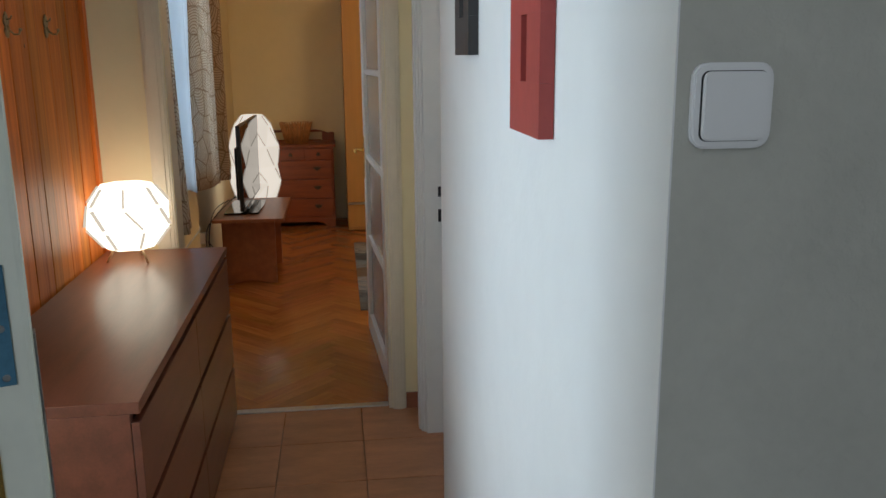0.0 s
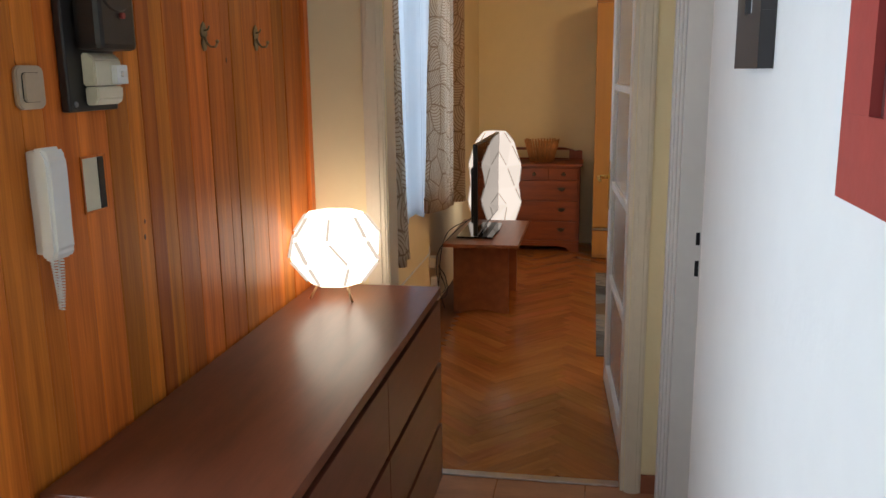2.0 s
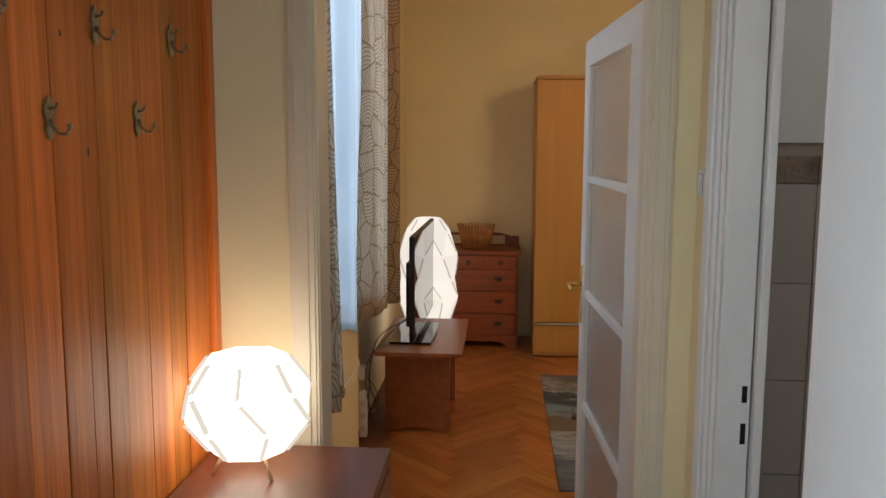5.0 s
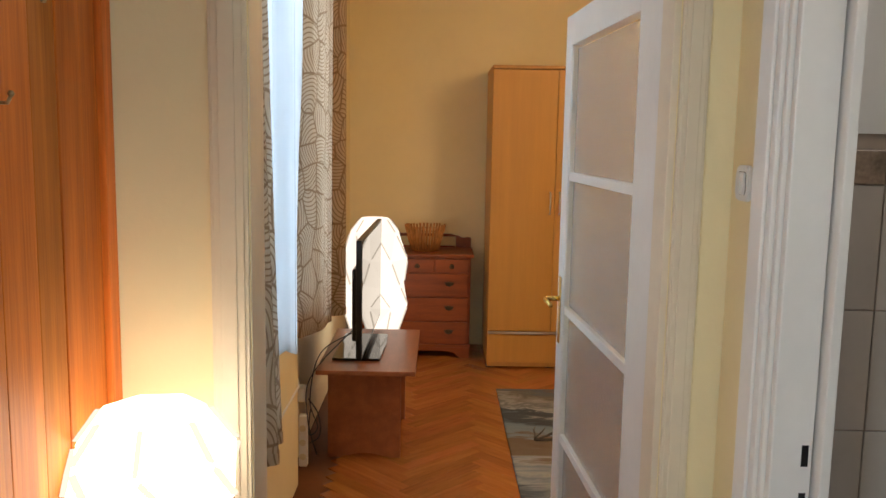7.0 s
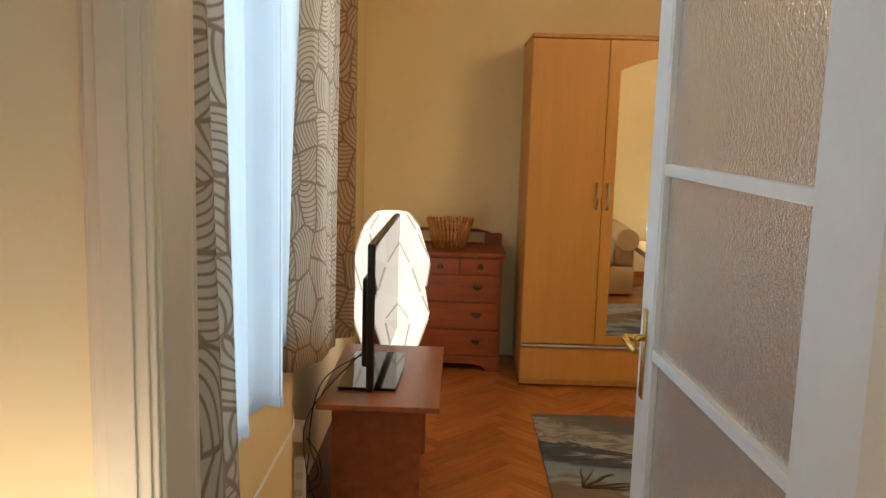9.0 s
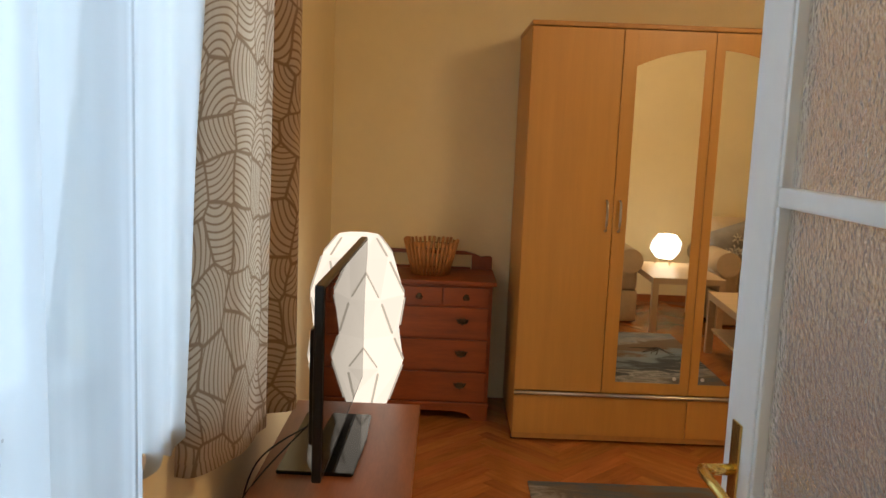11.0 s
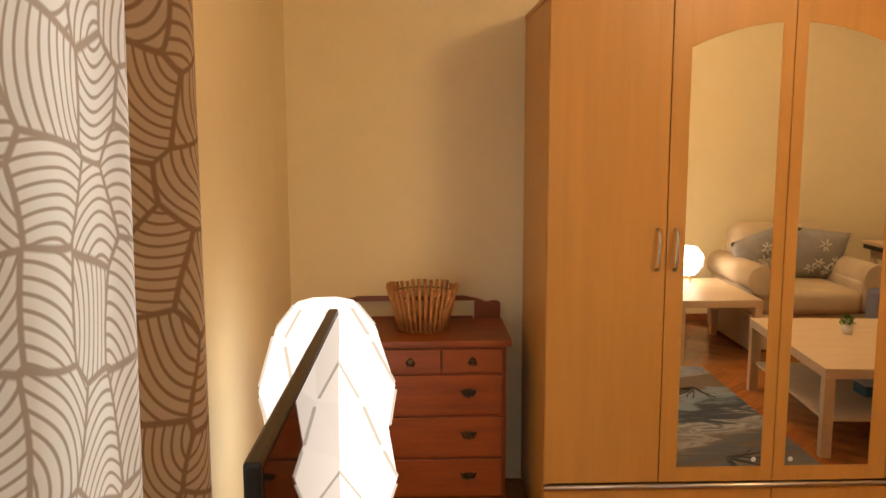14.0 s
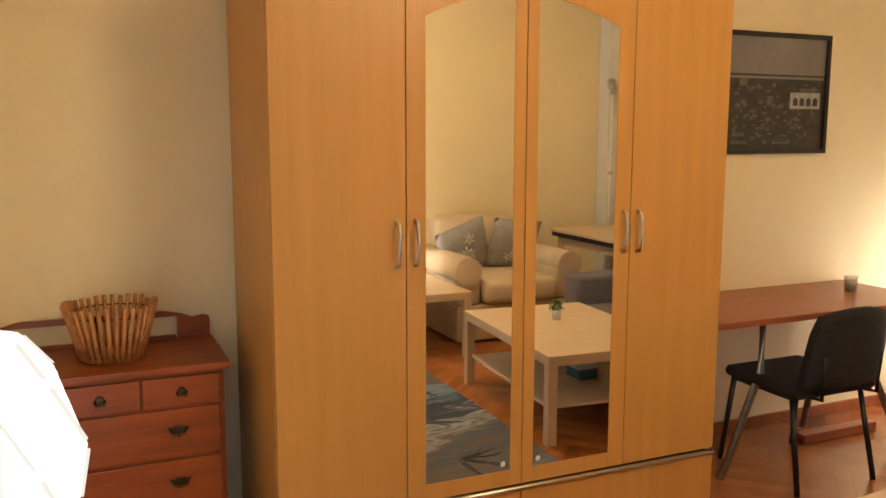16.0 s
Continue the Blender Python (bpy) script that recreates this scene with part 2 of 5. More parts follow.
def drape_mat():
    """Taupe cloth with overlapping fans of pale curved stripes."""
    m = bpy.data.materials.new("fan_print_drape")
    m.use_nodes = True
    n, l = m.node_tree.nodes, m.node_tree.links
    uv0 = n.new("ShaderNodeUVMap")
    wob = n.new("ShaderNodeTexNoise")
    wob.inputs["Scale"].default_value, wob.inputs["Detail"].default_value = 5.0, 0
    l.new(uv0.outputs[0], wob.inputs["Vector"])
    uv = n.new("ShaderNodeVectorMath")
    uv.operation = 'MULTIPLY_ADD'
    uv.inputs[1].default_value = (.07, .07, 0)
    l.new(wob.outputs["Color"], uv.inputs[0])
    l.new(uv0.outputs[0], uv.inputs[2])
    vo = n.new("ShaderNodeTexVoronoi")
    vo.inputs["Scale"].default_value = 8.0
    vo.inputs["Randomness"].default_value = .6
    l.new(uv.outputs[0], vo.inputs["Vector"])
    edge = n.new("ShaderNodeTexVoronoi")
    edge.feature = 'DISTANCE_TO_EDGE'
    vo.voronoi_dimensions = edge.voronoi_dimensions = '2D'
    edge.inputs["Scale"].default_value = 8.0
    edge.inputs["Randomness"].default_value = .6
    l.new(uv.outputs[0], edge.inputs["Vector"])
    # each cell bows its stripes round a point beside it
    off = n.new("ShaderNodeVectorMath")
    off.operation = 'SUBTRACT'
    l.new(uv.outputs[0], off.inputs[0])
    l.new(vo.outputs["Position"], off.inputs[1])
    pick = n.new("ShaderNodeSeparateColor")
    l.new(vo.outputs["Color"], pick.inputs[0])
    sh = n.new("ShaderNodeCombineXYZ")
    for axis, fn in (("X", 'COSINE'), ("Y", 'SINE')):
        ang = n.new("ShaderNodeMath")
        ang.operation = 'MULTIPLY'
        ang.inputs[1].default_value = 6.2832
        l.new(pick.outputs[0], ang.inputs[0])
        tri = n.new("ShaderNodeMath")
        tri.operation = fn
        l.new(ang.outputs[0], tri.inputs[0])
        far_ = n.new("ShaderNodeMath")
        far_.operation = 'MULTIPLY'
        far_.inputs[1].default_value = .115
        l.new(tri.outputs[0], far_.inputs[0])
        l.new(far_.outputs[0], sh.inputs[axis])
    d = n.new("ShaderNodeVectorMath")
    d.operation = 'ADD'
    l.new(off.outputs[0], d.inputs[0])
    l.new(sh.outputs[0], d.inputs[1])
    fl = n.new("ShaderNodeVectorMath")
    fl.operation = 'MULTIPLY'
    fl.inputs[1].default_value = (1, 1, 0)
    l.new(d.outputs[0], fl.inputs[0])
    ln = n.new("ShaderNodeVectorMath")
    ln.operation = 'LENGTH'
    l.new(fl.outputs[0], ln.inputs[0])
    w = n.new("ShaderNodeMath")
    w.operation = 'MULTIPLY'
    w.inputs[1].default_value = 6.2832 / .0165
    l.new(ln.outputs["Value"], w.inputs[0])
    sn = n.new("ShaderNodeMath")
    sn.operation = 'SINE'
    l.new(w.outputs[0], sn.inputs[0])
    st = n.new("ShaderNodeMapRange")
    st.inputs["From Min"].default_value, st.inputs["From Max"].default_value = -.9, -.35
    l.new(sn.outputs[0], st.inputs["Value"])
    eg = n.new("ShaderNodeMapRange")
    eg.inputs["From Min"].default_value, eg.inputs["From Max"].default_value = .022, .048
    l.new(edge.outputs["Distance"], eg.inputs["Value"])
    mu = n.new("ShaderNodeMath")
    mu.operation = 'MULTIPLY'
    l.new(st.outputs[0], mu.inputs[0])
    l.new(eg.outputs[0], mu.inputs[1])
    mix = n.new("ShaderNodeMix")
    mix.data_type = 'RGBA'
    mix.inputs["A"].default_value = (.315, .210, .130, 1)
    mix.inputs["B"].default_value = (.60, .480, .345, 1)
    l.new(mu.outputs[0], mix.inputs["Factor"])
    dif = n.new("ShaderNodeBsdfDiffuse")
    tr = n.new("ShaderNodeBsdfTranslucent")
    l.new(mix.outputs["Result"], dif.inputs[0])
    l.new(mix.outputs["Result"], tr.inputs[0])
    ms = n.new("ShaderNodeMixShader")
    ms.inputs[0].default_value = .62
    l.new(dif.outputs[0], ms.inputs[1])
    l.new(tr.outputs[0], ms.inputs[2])
    l.new(ms.outputs[0], n["Material Output"].inputs[0])
    return m


def sheer_mat(name="sheer_voile", tone=(.64, .69, .72), clear=.10):
    m = bpy.data.materials.new(name)
    m.use_nodes = True
    n, l = m.node_tree.nodes, m.node_tree.links
    dif = n.new("ShaderNodeBsdfDiffuse")
    tr = n.new("ShaderNodeBsdfTranslucent")
    tp = n.new("ShaderNodeBsdfTransparent")
    for s in (dif, tr):
        s.inputs[0].default_value = (*tone, 1)
    a = n.new("ShaderNodeMixShader")
    a.inputs[0].default_value = .62
    l.new(dif.outputs[0], a.inputs[1])
    l.new(tr.outputs[0], a.inputs[2])
    b = n.new("ShaderNodeMixShader")
    b.inputs[0].default_value = clear
    l.new(a.outputs[0], b.inputs[1])
    l.new(tp.outputs[0], b.inputs[2])
    l.new(b.outputs[0], n["Material Output"].inputs[0])
    return m


DRAPE = drape_mat()
SHEER = sheer_mat()
DOT = sheer_mat("grey_print_dot", (.58, .61, .64), .25)


def rug_mat():
    """Pile in bands of brown, grey, white streaks and blue, broken up along the rug."""
    m = bpy.data.materials.new("abstract_rug_pile")
    m.use_nodes = True
    n, l = m.node_tree.nodes, m.node_tree.links
    b = n["Principled BSDF"]
    b.inputs["Roughness"].default_value = .95
    tc = n.new("ShaderNodeTexCoord")
    sep = n.new("ShaderNodeSeparateXYZ")
    l.new(tc.outputs["Object"], sep.inputs[0])
    along = n.new("ShaderNodeMath")
    along.operation = 'MULTIPLY_ADD'
    along.inputs[1].default_value = .46
    l.new(sep.outputs["X"], along.inputs[0])
    l.new(sep.outputs["Y"], along.inputs[2])
    pos = n.new("ShaderNodeMapRange")
    pos.inputs["From Min"].default_value, pos.inputs["From Max"].default_value = 4.46, 7.06
    l.new(along.outputs[0], pos.inputs["Value"])
    mp = n.new("ShaderNodeMapping")
    mp.inputs["Scale"].default_value = (1.3, 4.0, 1)
    mp.inputs["Rotation"].default_value = (0, 0, .2)
    l.new(tc.outputs["Object"], mp.inputs[0])
    no = n.new("ShaderNodeTexNoise")
    no.inputs["Scale"].default_value, no.inputs["Detail"].default_value = 2.0, 9
    no.inputs["Distortion"].default_value, no.inputs["Roughness"].default_value = .8, .62
    l.new(mp.outputs[0], no.inputs[0])
    ma = n.new("ShaderNodeMath")
    ma.operation = 'MULTIPLY_ADD'
    ma.inputs[1].default_value = .38
    l.new(no.outputs[0], ma.inputs[0])
    l.new(pos.outputs[0], ma.inputs[2])
    su = n.new("ShaderNodeMath")
    su.operation = 'SUBTRACT'
    su.inputs[1].default_value = .19
    l.new(ma.outputs[0], su.inputs[0])
    rp = n.new("ShaderNodeValToRGB")
    e = rp.color_ramp.elements
    e[0].position, e[0].color = 0.0, (0.115, 0.098, 0.088, 1)
    e[1].position, e[1].color = 1.0, (0.216, 0.285, 0.352, 1)
    for p, c in ((.10, (0.144, 0.173, 0.200, 1)), (.17, (0.072, 0.090, 0.120, 1)), (.23, (0.331, 0.360, 0.384, 1)), (.27, (0.173, 0.217, 0.272, 1)), (.31, (0.360, 0.375, 0.384, 1)), (.35, (0.187, 0.143, 0.104, 1)),
                 (.44, (0.166, 0.116, 0.080, 1)), (.47, (0.223, 0.285, 0.344, 1)), (.53, (0.180, 0.247, 0.312, 1)), (.57, (0.043, 0.056, 0.076, 1)), (.62, (0.065, 0.079, 0.100, 1)), (.645, (0.396, 0.405, 0.408, 1)),
                 (.67, (0.144, 0.150, 0.160, 1)), (.70, (0.346, 0.345, 0.336, 1)), (.74, (0.158, 0.135, 0.116, 1)), (.79, (.085, .115, .150, 1)), (.83, (.165, .115, .080, 1)), (.88, (.13, .15, .17, 1)), (.93, (.16, .125, .10, 1))):
        e.new(p).color = c
    l.new(su.outputs[0], rp.inputs[0])
    l.new(rp.outputs[0], b.inputs["Base Color"])
    f = n.new("ShaderNodeTexNoise")
    f.inputs["Scale"].default_value = 350
    l.new(tc.outputs["Object"], f.inputs[0])
    bp = n.new("ShaderNodeBump")
    bp.inputs["Strength"].default_value, bp.inputs["Distance"].default_value = .6, .006
    l.new(f.outputs[0], bp.inputs["Height"])
    l.new(bp.outputs[0], b.inputs["Normal"])
    return m


RUG = rug_mat()


# ---- mesh helpers ----
def box(bm, x0, x1, y0, y1, z0, z1, bevel=0.0, m=None):
    r = bmesh.ops.create_cube(bm, size=1)
    vs = r["verts"]
    for v in vs:
        v.co = Vector(((x0 + x1) / 2 + v.co.x * (x1 - x0), (y0 + y1) / 2 + v.co.y * (y1 - y0), (z0 + z1) / 2 + v.co.z * (z1 - z0)))
    if bevel:
        es = {e for v in vs for e in v.link_edges}
        r = bmesh.ops.bevel(bm, geom=list(es), offset=bevel, segments=2, affect='EDGES', profile=.6)
        vs = list({v for f in r["faces"] for v in f.verts} | {v for v in vs if v.is_valid})
    if m is not None:
        bmesh.ops.transform(bm, matrix=m, verts=vs)
    return vs


def B(*a, bevel=0.0, m=None):
    bm = bmesh.new()
    box(bm, *a, bevel=bevel, m=m)
    return bm


def tube(bm, pts, r, seg=8, r2=None):
    """A round bar through the points, tapering from r to r2."""
    r2 = r if r2 is None else r2
    pts = [Vector(p) for p in pts]
    rings = []
    for i, p in enumerate(pts):
        d = (pts[min(i + 1, len(pts) - 1)] - pts[max(i - 1, 0)]).normalized()
        a = d.orthogonal().normalized() if abs(d.z) > .99 else d.cross(Vector((0, 0, 1))).normalized()
        b = d.cross(a)
        rr = r + (r2 - r) * i / max(1, len(pts) - 1)
        rings.append([bm.verts.new(p + rr * (math.cos(t) * a + math.sin(t) * b)) for t in [2 * math.pi * k / seg for k in range(seg)]])
    for u, v in zip(rings, rings[1:]):
        for k in range(seg):
            f = bm.faces.new((u[k], u[(k + 1) % seg], v[(k + 1) % seg], v[k]))
            f.smooth = True
    bm.faces.new(rings[0][::-1])
    bm.faces.new(rings[-1])
    return bm


def T(pts, r, seg=8, r2=None):
    return tube(bmesh.new(), pts, r, seg, r2)


def turned(profile, centre, seg=24, smooth=True):
    """A turned solid from (radius, height) pairs."""
    bm = bmesh.new()
    cx, cy, cz = centre
    rings = [[bm.verts.new((cx + r * math.cos(2 * math.pi * k / seg), cy + r * math.sin(2 * math.pi * k / seg), cz + z)) for k in range(seg)] for r, z in profile]
    for u, v in zip(rings, rings[1:]):
        for k in range(seg):
            f = bm.faces.new((u[k], u[(k + 1) % seg], v[(k + 1) % seg], v[k]))
            f.smooth = smooth
    bm.faces.new(rings[0][::-1])
    bm.faces.new(rings[-1])
    return bm


def prism(pts, axis, a, b, bevel=0.0):
    """A flat outline of (u, v) pairs pushed from a to b along the axis x, y or z."""
    bm = bmesh.new()
    put = {"x": lambda u, v, w: (w, u, v), "y": lambda u, v, w: (u, w, v), "z": lambda u, v, w: (u, v, w)}[axis]
    lo = [bm.verts.new(put(u, v, a)) for u, v in pts]
    hi = [bm.verts.new(put(u, v, b)) for u, v in pts]
    bm.faces.new(lo[::-1])
    bm.faces.new(hi)
    for k in range(len(pts)):
        j = (k + 1) % len(pts)
        bm.faces.new((lo[k], lo[j], hi[j], hi[k]))
    bmesh.ops.recalc_face_normals(bm, faces=bm.faces)
    if bevel:
        bmesh.ops.bevel(bm, geom=list(bm.edges), offset=bevel, segments=2, affect='EDGES')
    return bm


def mesh_of(name, bm, material):
    bmesh.ops.recalc_face_normals(bm, faces=bm.faces)
    d = bpy.data.meshes.new(name)
    bm.to_mesh(d)
    bm.free()
    d.materials.append(material)
    return d


def thing(name, base, label, category, group=""):
    ob = new(name)
    ob.empty_display_size = .05
    ob.matrix_world = base if isinstance(base, Matrix) else Matrix.Translation(base)
    return tagged(ob, label, category, group)


def root_of(ob):
    m = Matrix.Identity(4)
    while ob is not None:
        m = ob.matrix_basis @ m if ob.parent is None else ob.matrix_parent_inverse @ ob.matrix_basis @ m
        ob = ob.parent
    return m


LAST = [None]


def part(name, bm, material, parent, label="", local=False):
    """Links a mesh under its thing. The mesh is in world places, or, if local, in those of the thing."""
    ob = LAST[0] = new(name, mesh_of(name, bm, material))
    ob.parent = parent
    if not local:
        up = parent
        while up.parent is not None:
            up = up.parent
        if parent.parent is None:
            ob.matrix_parent_inverse = up.matrix_basis.inverted()
    if label:
        ob["label"] = label
    return ob


def solid(name, bm, material, label, category, group=""):
    return tagged(new(name, mesh_of(name, bm, material)), label, category, group)


def structure(name, bm, material, label=""):
    return tagged(new(name, mesh_of(name, bm, material)), label, "", "", "structure")


def boxes(*lists):
    bm = bmesh.new()
    for a in lists:
        box(bm, *a)
    return bm

# ---- the shell ----
CZ = 2.75
XL, XR, YB, YD = -.905, 4.0, 7.58, 3.04      # room: window wall, far side wall, end wall, door wall
WY0, WY1, WZ0, WZ1 = 3.40, 4.95, .88, 2.50   # window opening
structure("wall_window", boxes((XL - .32, XL, 2.94, WY0, 0, CZ), (XL - .32, XL, WY1, YB + .2, 0, CZ), (XL - .32, XL, WY0, WY1, 0, WZ0),
                               (XL - .32, XL, WY0, WY1, WZ1, CZ)), WALL, "cream painted wall with a tall window")
structure("wall_parapet", B(XL, XL + .055, 3.30, 4.88, 0, .845, bevel=.004), WALL, "cream painted parapet below the window")
structure("wall_end", B(XL, XR, YB, YB + .2, 0, CZ), WALL, "plain cream painted end wall")
structure("wall_side", B(XR, XR + .2, YD - .1, YB + .2, 0, CZ), WALL, "plain cream painted side wall")
structure("wall_door", boxes((XL, -.62, 2.955, 3.04, 0, CZ), (.25, XR, 2.955, 3.04, 0, CZ), (-.62, .25, 2.955, 3.04, 2.012, CZ)), WALL,
          "cream painted partition with a doorway")
structure("wall_panelled", boxes((XL - .32, XL - .022, 1.20, 2.955, 0, CZ), (XL - .32, XL - .022, .30, .45, 0, CZ), (XL - .32, XL - .022, .45, 1.20, 2.06, CZ)), WALL, "wall behind the pine boards")
structure("wall_hall", boxes((.375, .475, .300, 2.10, 0, CZ), (.375, .475, 2.75, 2.955, 0, CZ), (.375, .475, 2.10, 2.75, 2.06, CZ), (.373, .3751, .2555, .300, 0, CZ)), WALL_W,
          "white painted hall wall with a bathroom doorway")
structure("wall_hall_end", B(.372, .3745, 2.816, 2.953, 0, CZ), WALL, "cream painted strip beside the doorway")
structure("wall_entrance", boxes((.3752, 1.8, .2555, .2995, 0, CZ), (-1.6, -.905, .2555, .2995, 0, CZ), (-.905, .3725, .2555, .2995, 2.15, CZ)), PLASTER,
          "rough grey plaster wall at the entrance")
# side room out of view, added round the fill that lights the hall
structure("wall_unseen_room", boxes((-2.6, -2.5, -.2, 2.2, 0, CZ), (-2.5, XL - .32, 2.1, 2.2, 0, CZ), (-2.5, -1.7, .1995, .2345, 0, CZ)), WALL_W, "white wall of an added, unseen side room")
structure("ceiling_unseen_room", B(-2.6, -1.6, -.2, 2.2, CZ + .001, CZ + .1), CEIL, "ceiling of an added, unseen side room")
structure("floor_unseen_room", B(-2.6, XL - .001, .2355, 2.2, -.1, -.003), STONE, "floor of an added, unseen side room")
# the window gap here is added, out of view, for the landing fill
structure("wall_landing", boxes((-1.7, -1.6, -2.3, .256, 0, CZ), (1.7, 1.8, -2.3, .255, 0, CZ), (-1.6, 1.7, -2.3, -2.2, 0, 1.05), (-1.6, 1.7, -2.3, -2.2, 2.7, CZ),
                                (.1, 1.7, -2.3, -2.2, 1.05, 2.7), (-1.6, -1.5, -2.3, -2.2, 1.05, 2.7)), PLASTER, "stairwell wall with an added window, out of view")
structure("floor_landing", B(-1.7, 1.8, -2.3, .2, -.1, -.004), STONE, "grey stone landing floor")
structure("ceiling", boxes((XL - .32, XR + .2, 2.95, YB + .2, CZ, CZ + .1)), CEIL, "plain pale ceiling")
structure("ceiling_hall", boxes((-1.7, 1.8, -2.3, 2.95, CZ, CZ + .1)), CEIL, "plain pale ceiling of the hall")
bath = structure("wall_bathroom", boxes((.475, 1.7, 2.88, 2.95, 0, CZ), (1.6, 1.7, 1.3, 2.88, 0, CZ), (.475, 1.6, 1.2, 1.3, 0, CZ)), GROUT, "tiled bathroom wall")
bath.data.materials[0] = mat("bath_grout", (.40, .33, .27), .9)
structure("floor_bathroom", B(.375, 1.7, 1.3, 2.88, -.1, -.004), STONE, "bathroom floor")
structure("bathroom_upper_wall", B(.48, 1.595, 2.870, 2.878, 1.60, CZ - .004), WALL_W, "white painted wall above the tiles")

# window: frame with two casements, sill, daylight outside
win = structure("window_1", boxes((XL - .24, XL - .17, WY0, WY0 + .07, WZ0, WZ1), (XL - .24, XL - .17, WY1 - .07, WY1, WZ0, WZ1),
                                  (XL - .24, XL - .17, WY0 + .07, WY1 - .07, WZ0, WZ0 + .07), (XL - .24, XL - .17, WY0 + .07, WY1 - .07, WZ1 - .07, WZ1),
                                  (XL - .24, XL - .17, 4.115, 4.185, WZ0 + .07, WZ1 - .07)), GLOSS_W, "white painted casement window behind sheer curtains")
for y0, y1 in ((WY0 + .07, 4.115), (4.185, WY1 - .07)):
    p = part("pane", B(XL - .215, XL - .211, y0, y1, WZ0 + .07, WZ1 - .07), CLEAR, win)
    p.visible_shadow = False
part("window_sill", B(XL - .17, XL + .07, WY0 - .04, WY1 + .02, WZ0 - .034, WZ0 + .002, bevel=.006), GLOSS_W, win)

# doorway to the room: casings, lining, threshold
door_trim = structure("trim_doorway", bmesh.new(), CREAM_G, "cream gloss door casing with moulded edges")


def casing(name, parent, x0, x1, y, z1, side, material):
    """An upright casing of three stepped mouldings that faces -y."""
    for k, (a, b, d) in enumerate(((0, 1, .010), (.08, .90, .0145), (.26, .70, .019))):
        u0, u1 = x0 + (x1 - x0) * a, x0 + (x1 - x0) * b
        part(name, B(u0, u1, y - d, y - (0 if k == 0 else .0101 if k == 1 else .0146), 0, z1, bevel=.002), material, parent)


casing("moulding", door_trim, -.700, -.622, 2.955, 2.075, 1, CREAM_G)
casing("moulding", door_trim, .252, .310, 2.955, 2.075, 1, CREAM_G)
part("head_moulding", B(-.621, .251, 2.930, 2.955, 2.005, 2.075, bevel=.004), CREAM_G, door_trim)
part("lining", B(-.638, -.618, 2.956, 3.066, 0, 2.011, bevel=.003), CREAM_G, door_trim)
part("room_casing", B(-.715, -.6185, 3.0665, 3.092, 0, 2.07, bevel=.006), CREAM_G, door_trim)
part("lining", B(.236, .256, 2.956, 3.05, 0, 2.011, bevel=.003), CREAM_G, door_trim)
part("head_lining", B(-.617, .235, 2.956, 3.05, 1.990, 2.011, bevel=.003), CREAM_G, door_trim)
part("threshold_strip", B(-.62, .235, 2.985, 3.025, -.002, .007, bevel=.003), ALU, door_trim, "aluminium threshold strip")

# bathroom doorway: casing, frame with strike plate
bt = structure("trim_bathroom_door", bmesh.new(), GLOSS_W, "white gloss bathroom door frame")
for k, (y0, y1, d) in enumerate(((2.690, 2.815, .010), (2.70, 2.80, .020), (2.72, 2.775, .028))):
    part("moulding", B(.375 - d, .375 - (0 if k == 0 else .0101 if k == 1 else .0201), y0, y1, 0, 2.12, bevel=.003), GLOSS_W, bt)
part("jamb", B(.3752, .450, 2.675, 2.749, 0, 2.06, bevel=.003), GLOSS_W, bt)
part("jamb_stop", B(.455, .474, 2.650, 2.749, 0, 2.06, bevel=.003), GLOSS_W, bt)
part("near_jamb", B(.3752, .474, 2.101, 2.125, 0, 2.06, bevel=.003), GLOSS_W, bt)
part("head_jamb", B(.3752, .474, 2.126, 2.65, 2.035, 2.059), GLOSS_W, bt)
part("latch_hole", B(.430, .442, 2.6735, 2.6749, 1.00, 1.04), BLACK, bt)
part("latch_hole", B(.430, .442, 2.6735, 2.6749, .90, .95), BLACK, bt)

# ---- pine boards of the hall ----
panel = structure("wall_boards", B(XL - .0215, XL - .012, 1.205, 2.953, 0, CZ - .004), GAP, "lacquered pine boards with dark knots")
rng = random.Random(4)
y = 1.207
board_ys = []
while y < 2.86:
    w = rng.choice((.062, .085, .096, .104, .118))
    board_ys.append((y, min(y + w, 2.90)))
    y += w
for y0, y1 in board_ys:
    part("board", B(XL - .0118, XL + rng.uniform(-.001, .0015), y0 + .0005, y1 - .0005, .004, CZ - .006, bevel=.0028), PINE, panel)
    for k in range(rng.choice((0, 0, 1, 1, 2))):
        r = rng.uniform(.003, .0065)
        part("knot", turned([(r, 0), (r * .6, .0006)], (0, 0, 0), 9), KNOT, panel)
        kn = LAST[0]
        kn.matrix_basis = pose(XL + .0012, rng.uniform(y0 + .02, y1 - .02), rng.uniform(.85, 2.1), 0, 90, 0) @ Matrix.Diagonal((1.5, 1, 1, 1))
part("end_strip", B(XL - .0118, XL + .012, 2.902, 2.950, .004, CZ - .006, bevel=.003), PINE, panel)

# ---- glazed door to the room ----
DM = pose(.250, 3.056, 0, 0, 0, 93.3)        # hinge; the leaf runs along its own x
door = tagged(new("door_1"), "open white door with four textured glass panes", "door", "", "structure")
door.matrix_world = DM
DW, DH, DT = 1.05, 1.985, .04
for n_, a in (("stile", (.0, .205, -DT, 0, .008, DH)), ("stile", (DW - .095, DW, -DT, 0, .008, DH)), ("rail", (.2052, DW - .0952, -DT, 0, .008, .115)),
              ("rail", (.2052, DW - .0952, -DT, 0, DH - .100, DH))):
    part(n_, B(*a, bevel=.003), GLOSS_W, door, local=True)
ZS = [.115, .561, 1.010, 1.460, DH - .100]
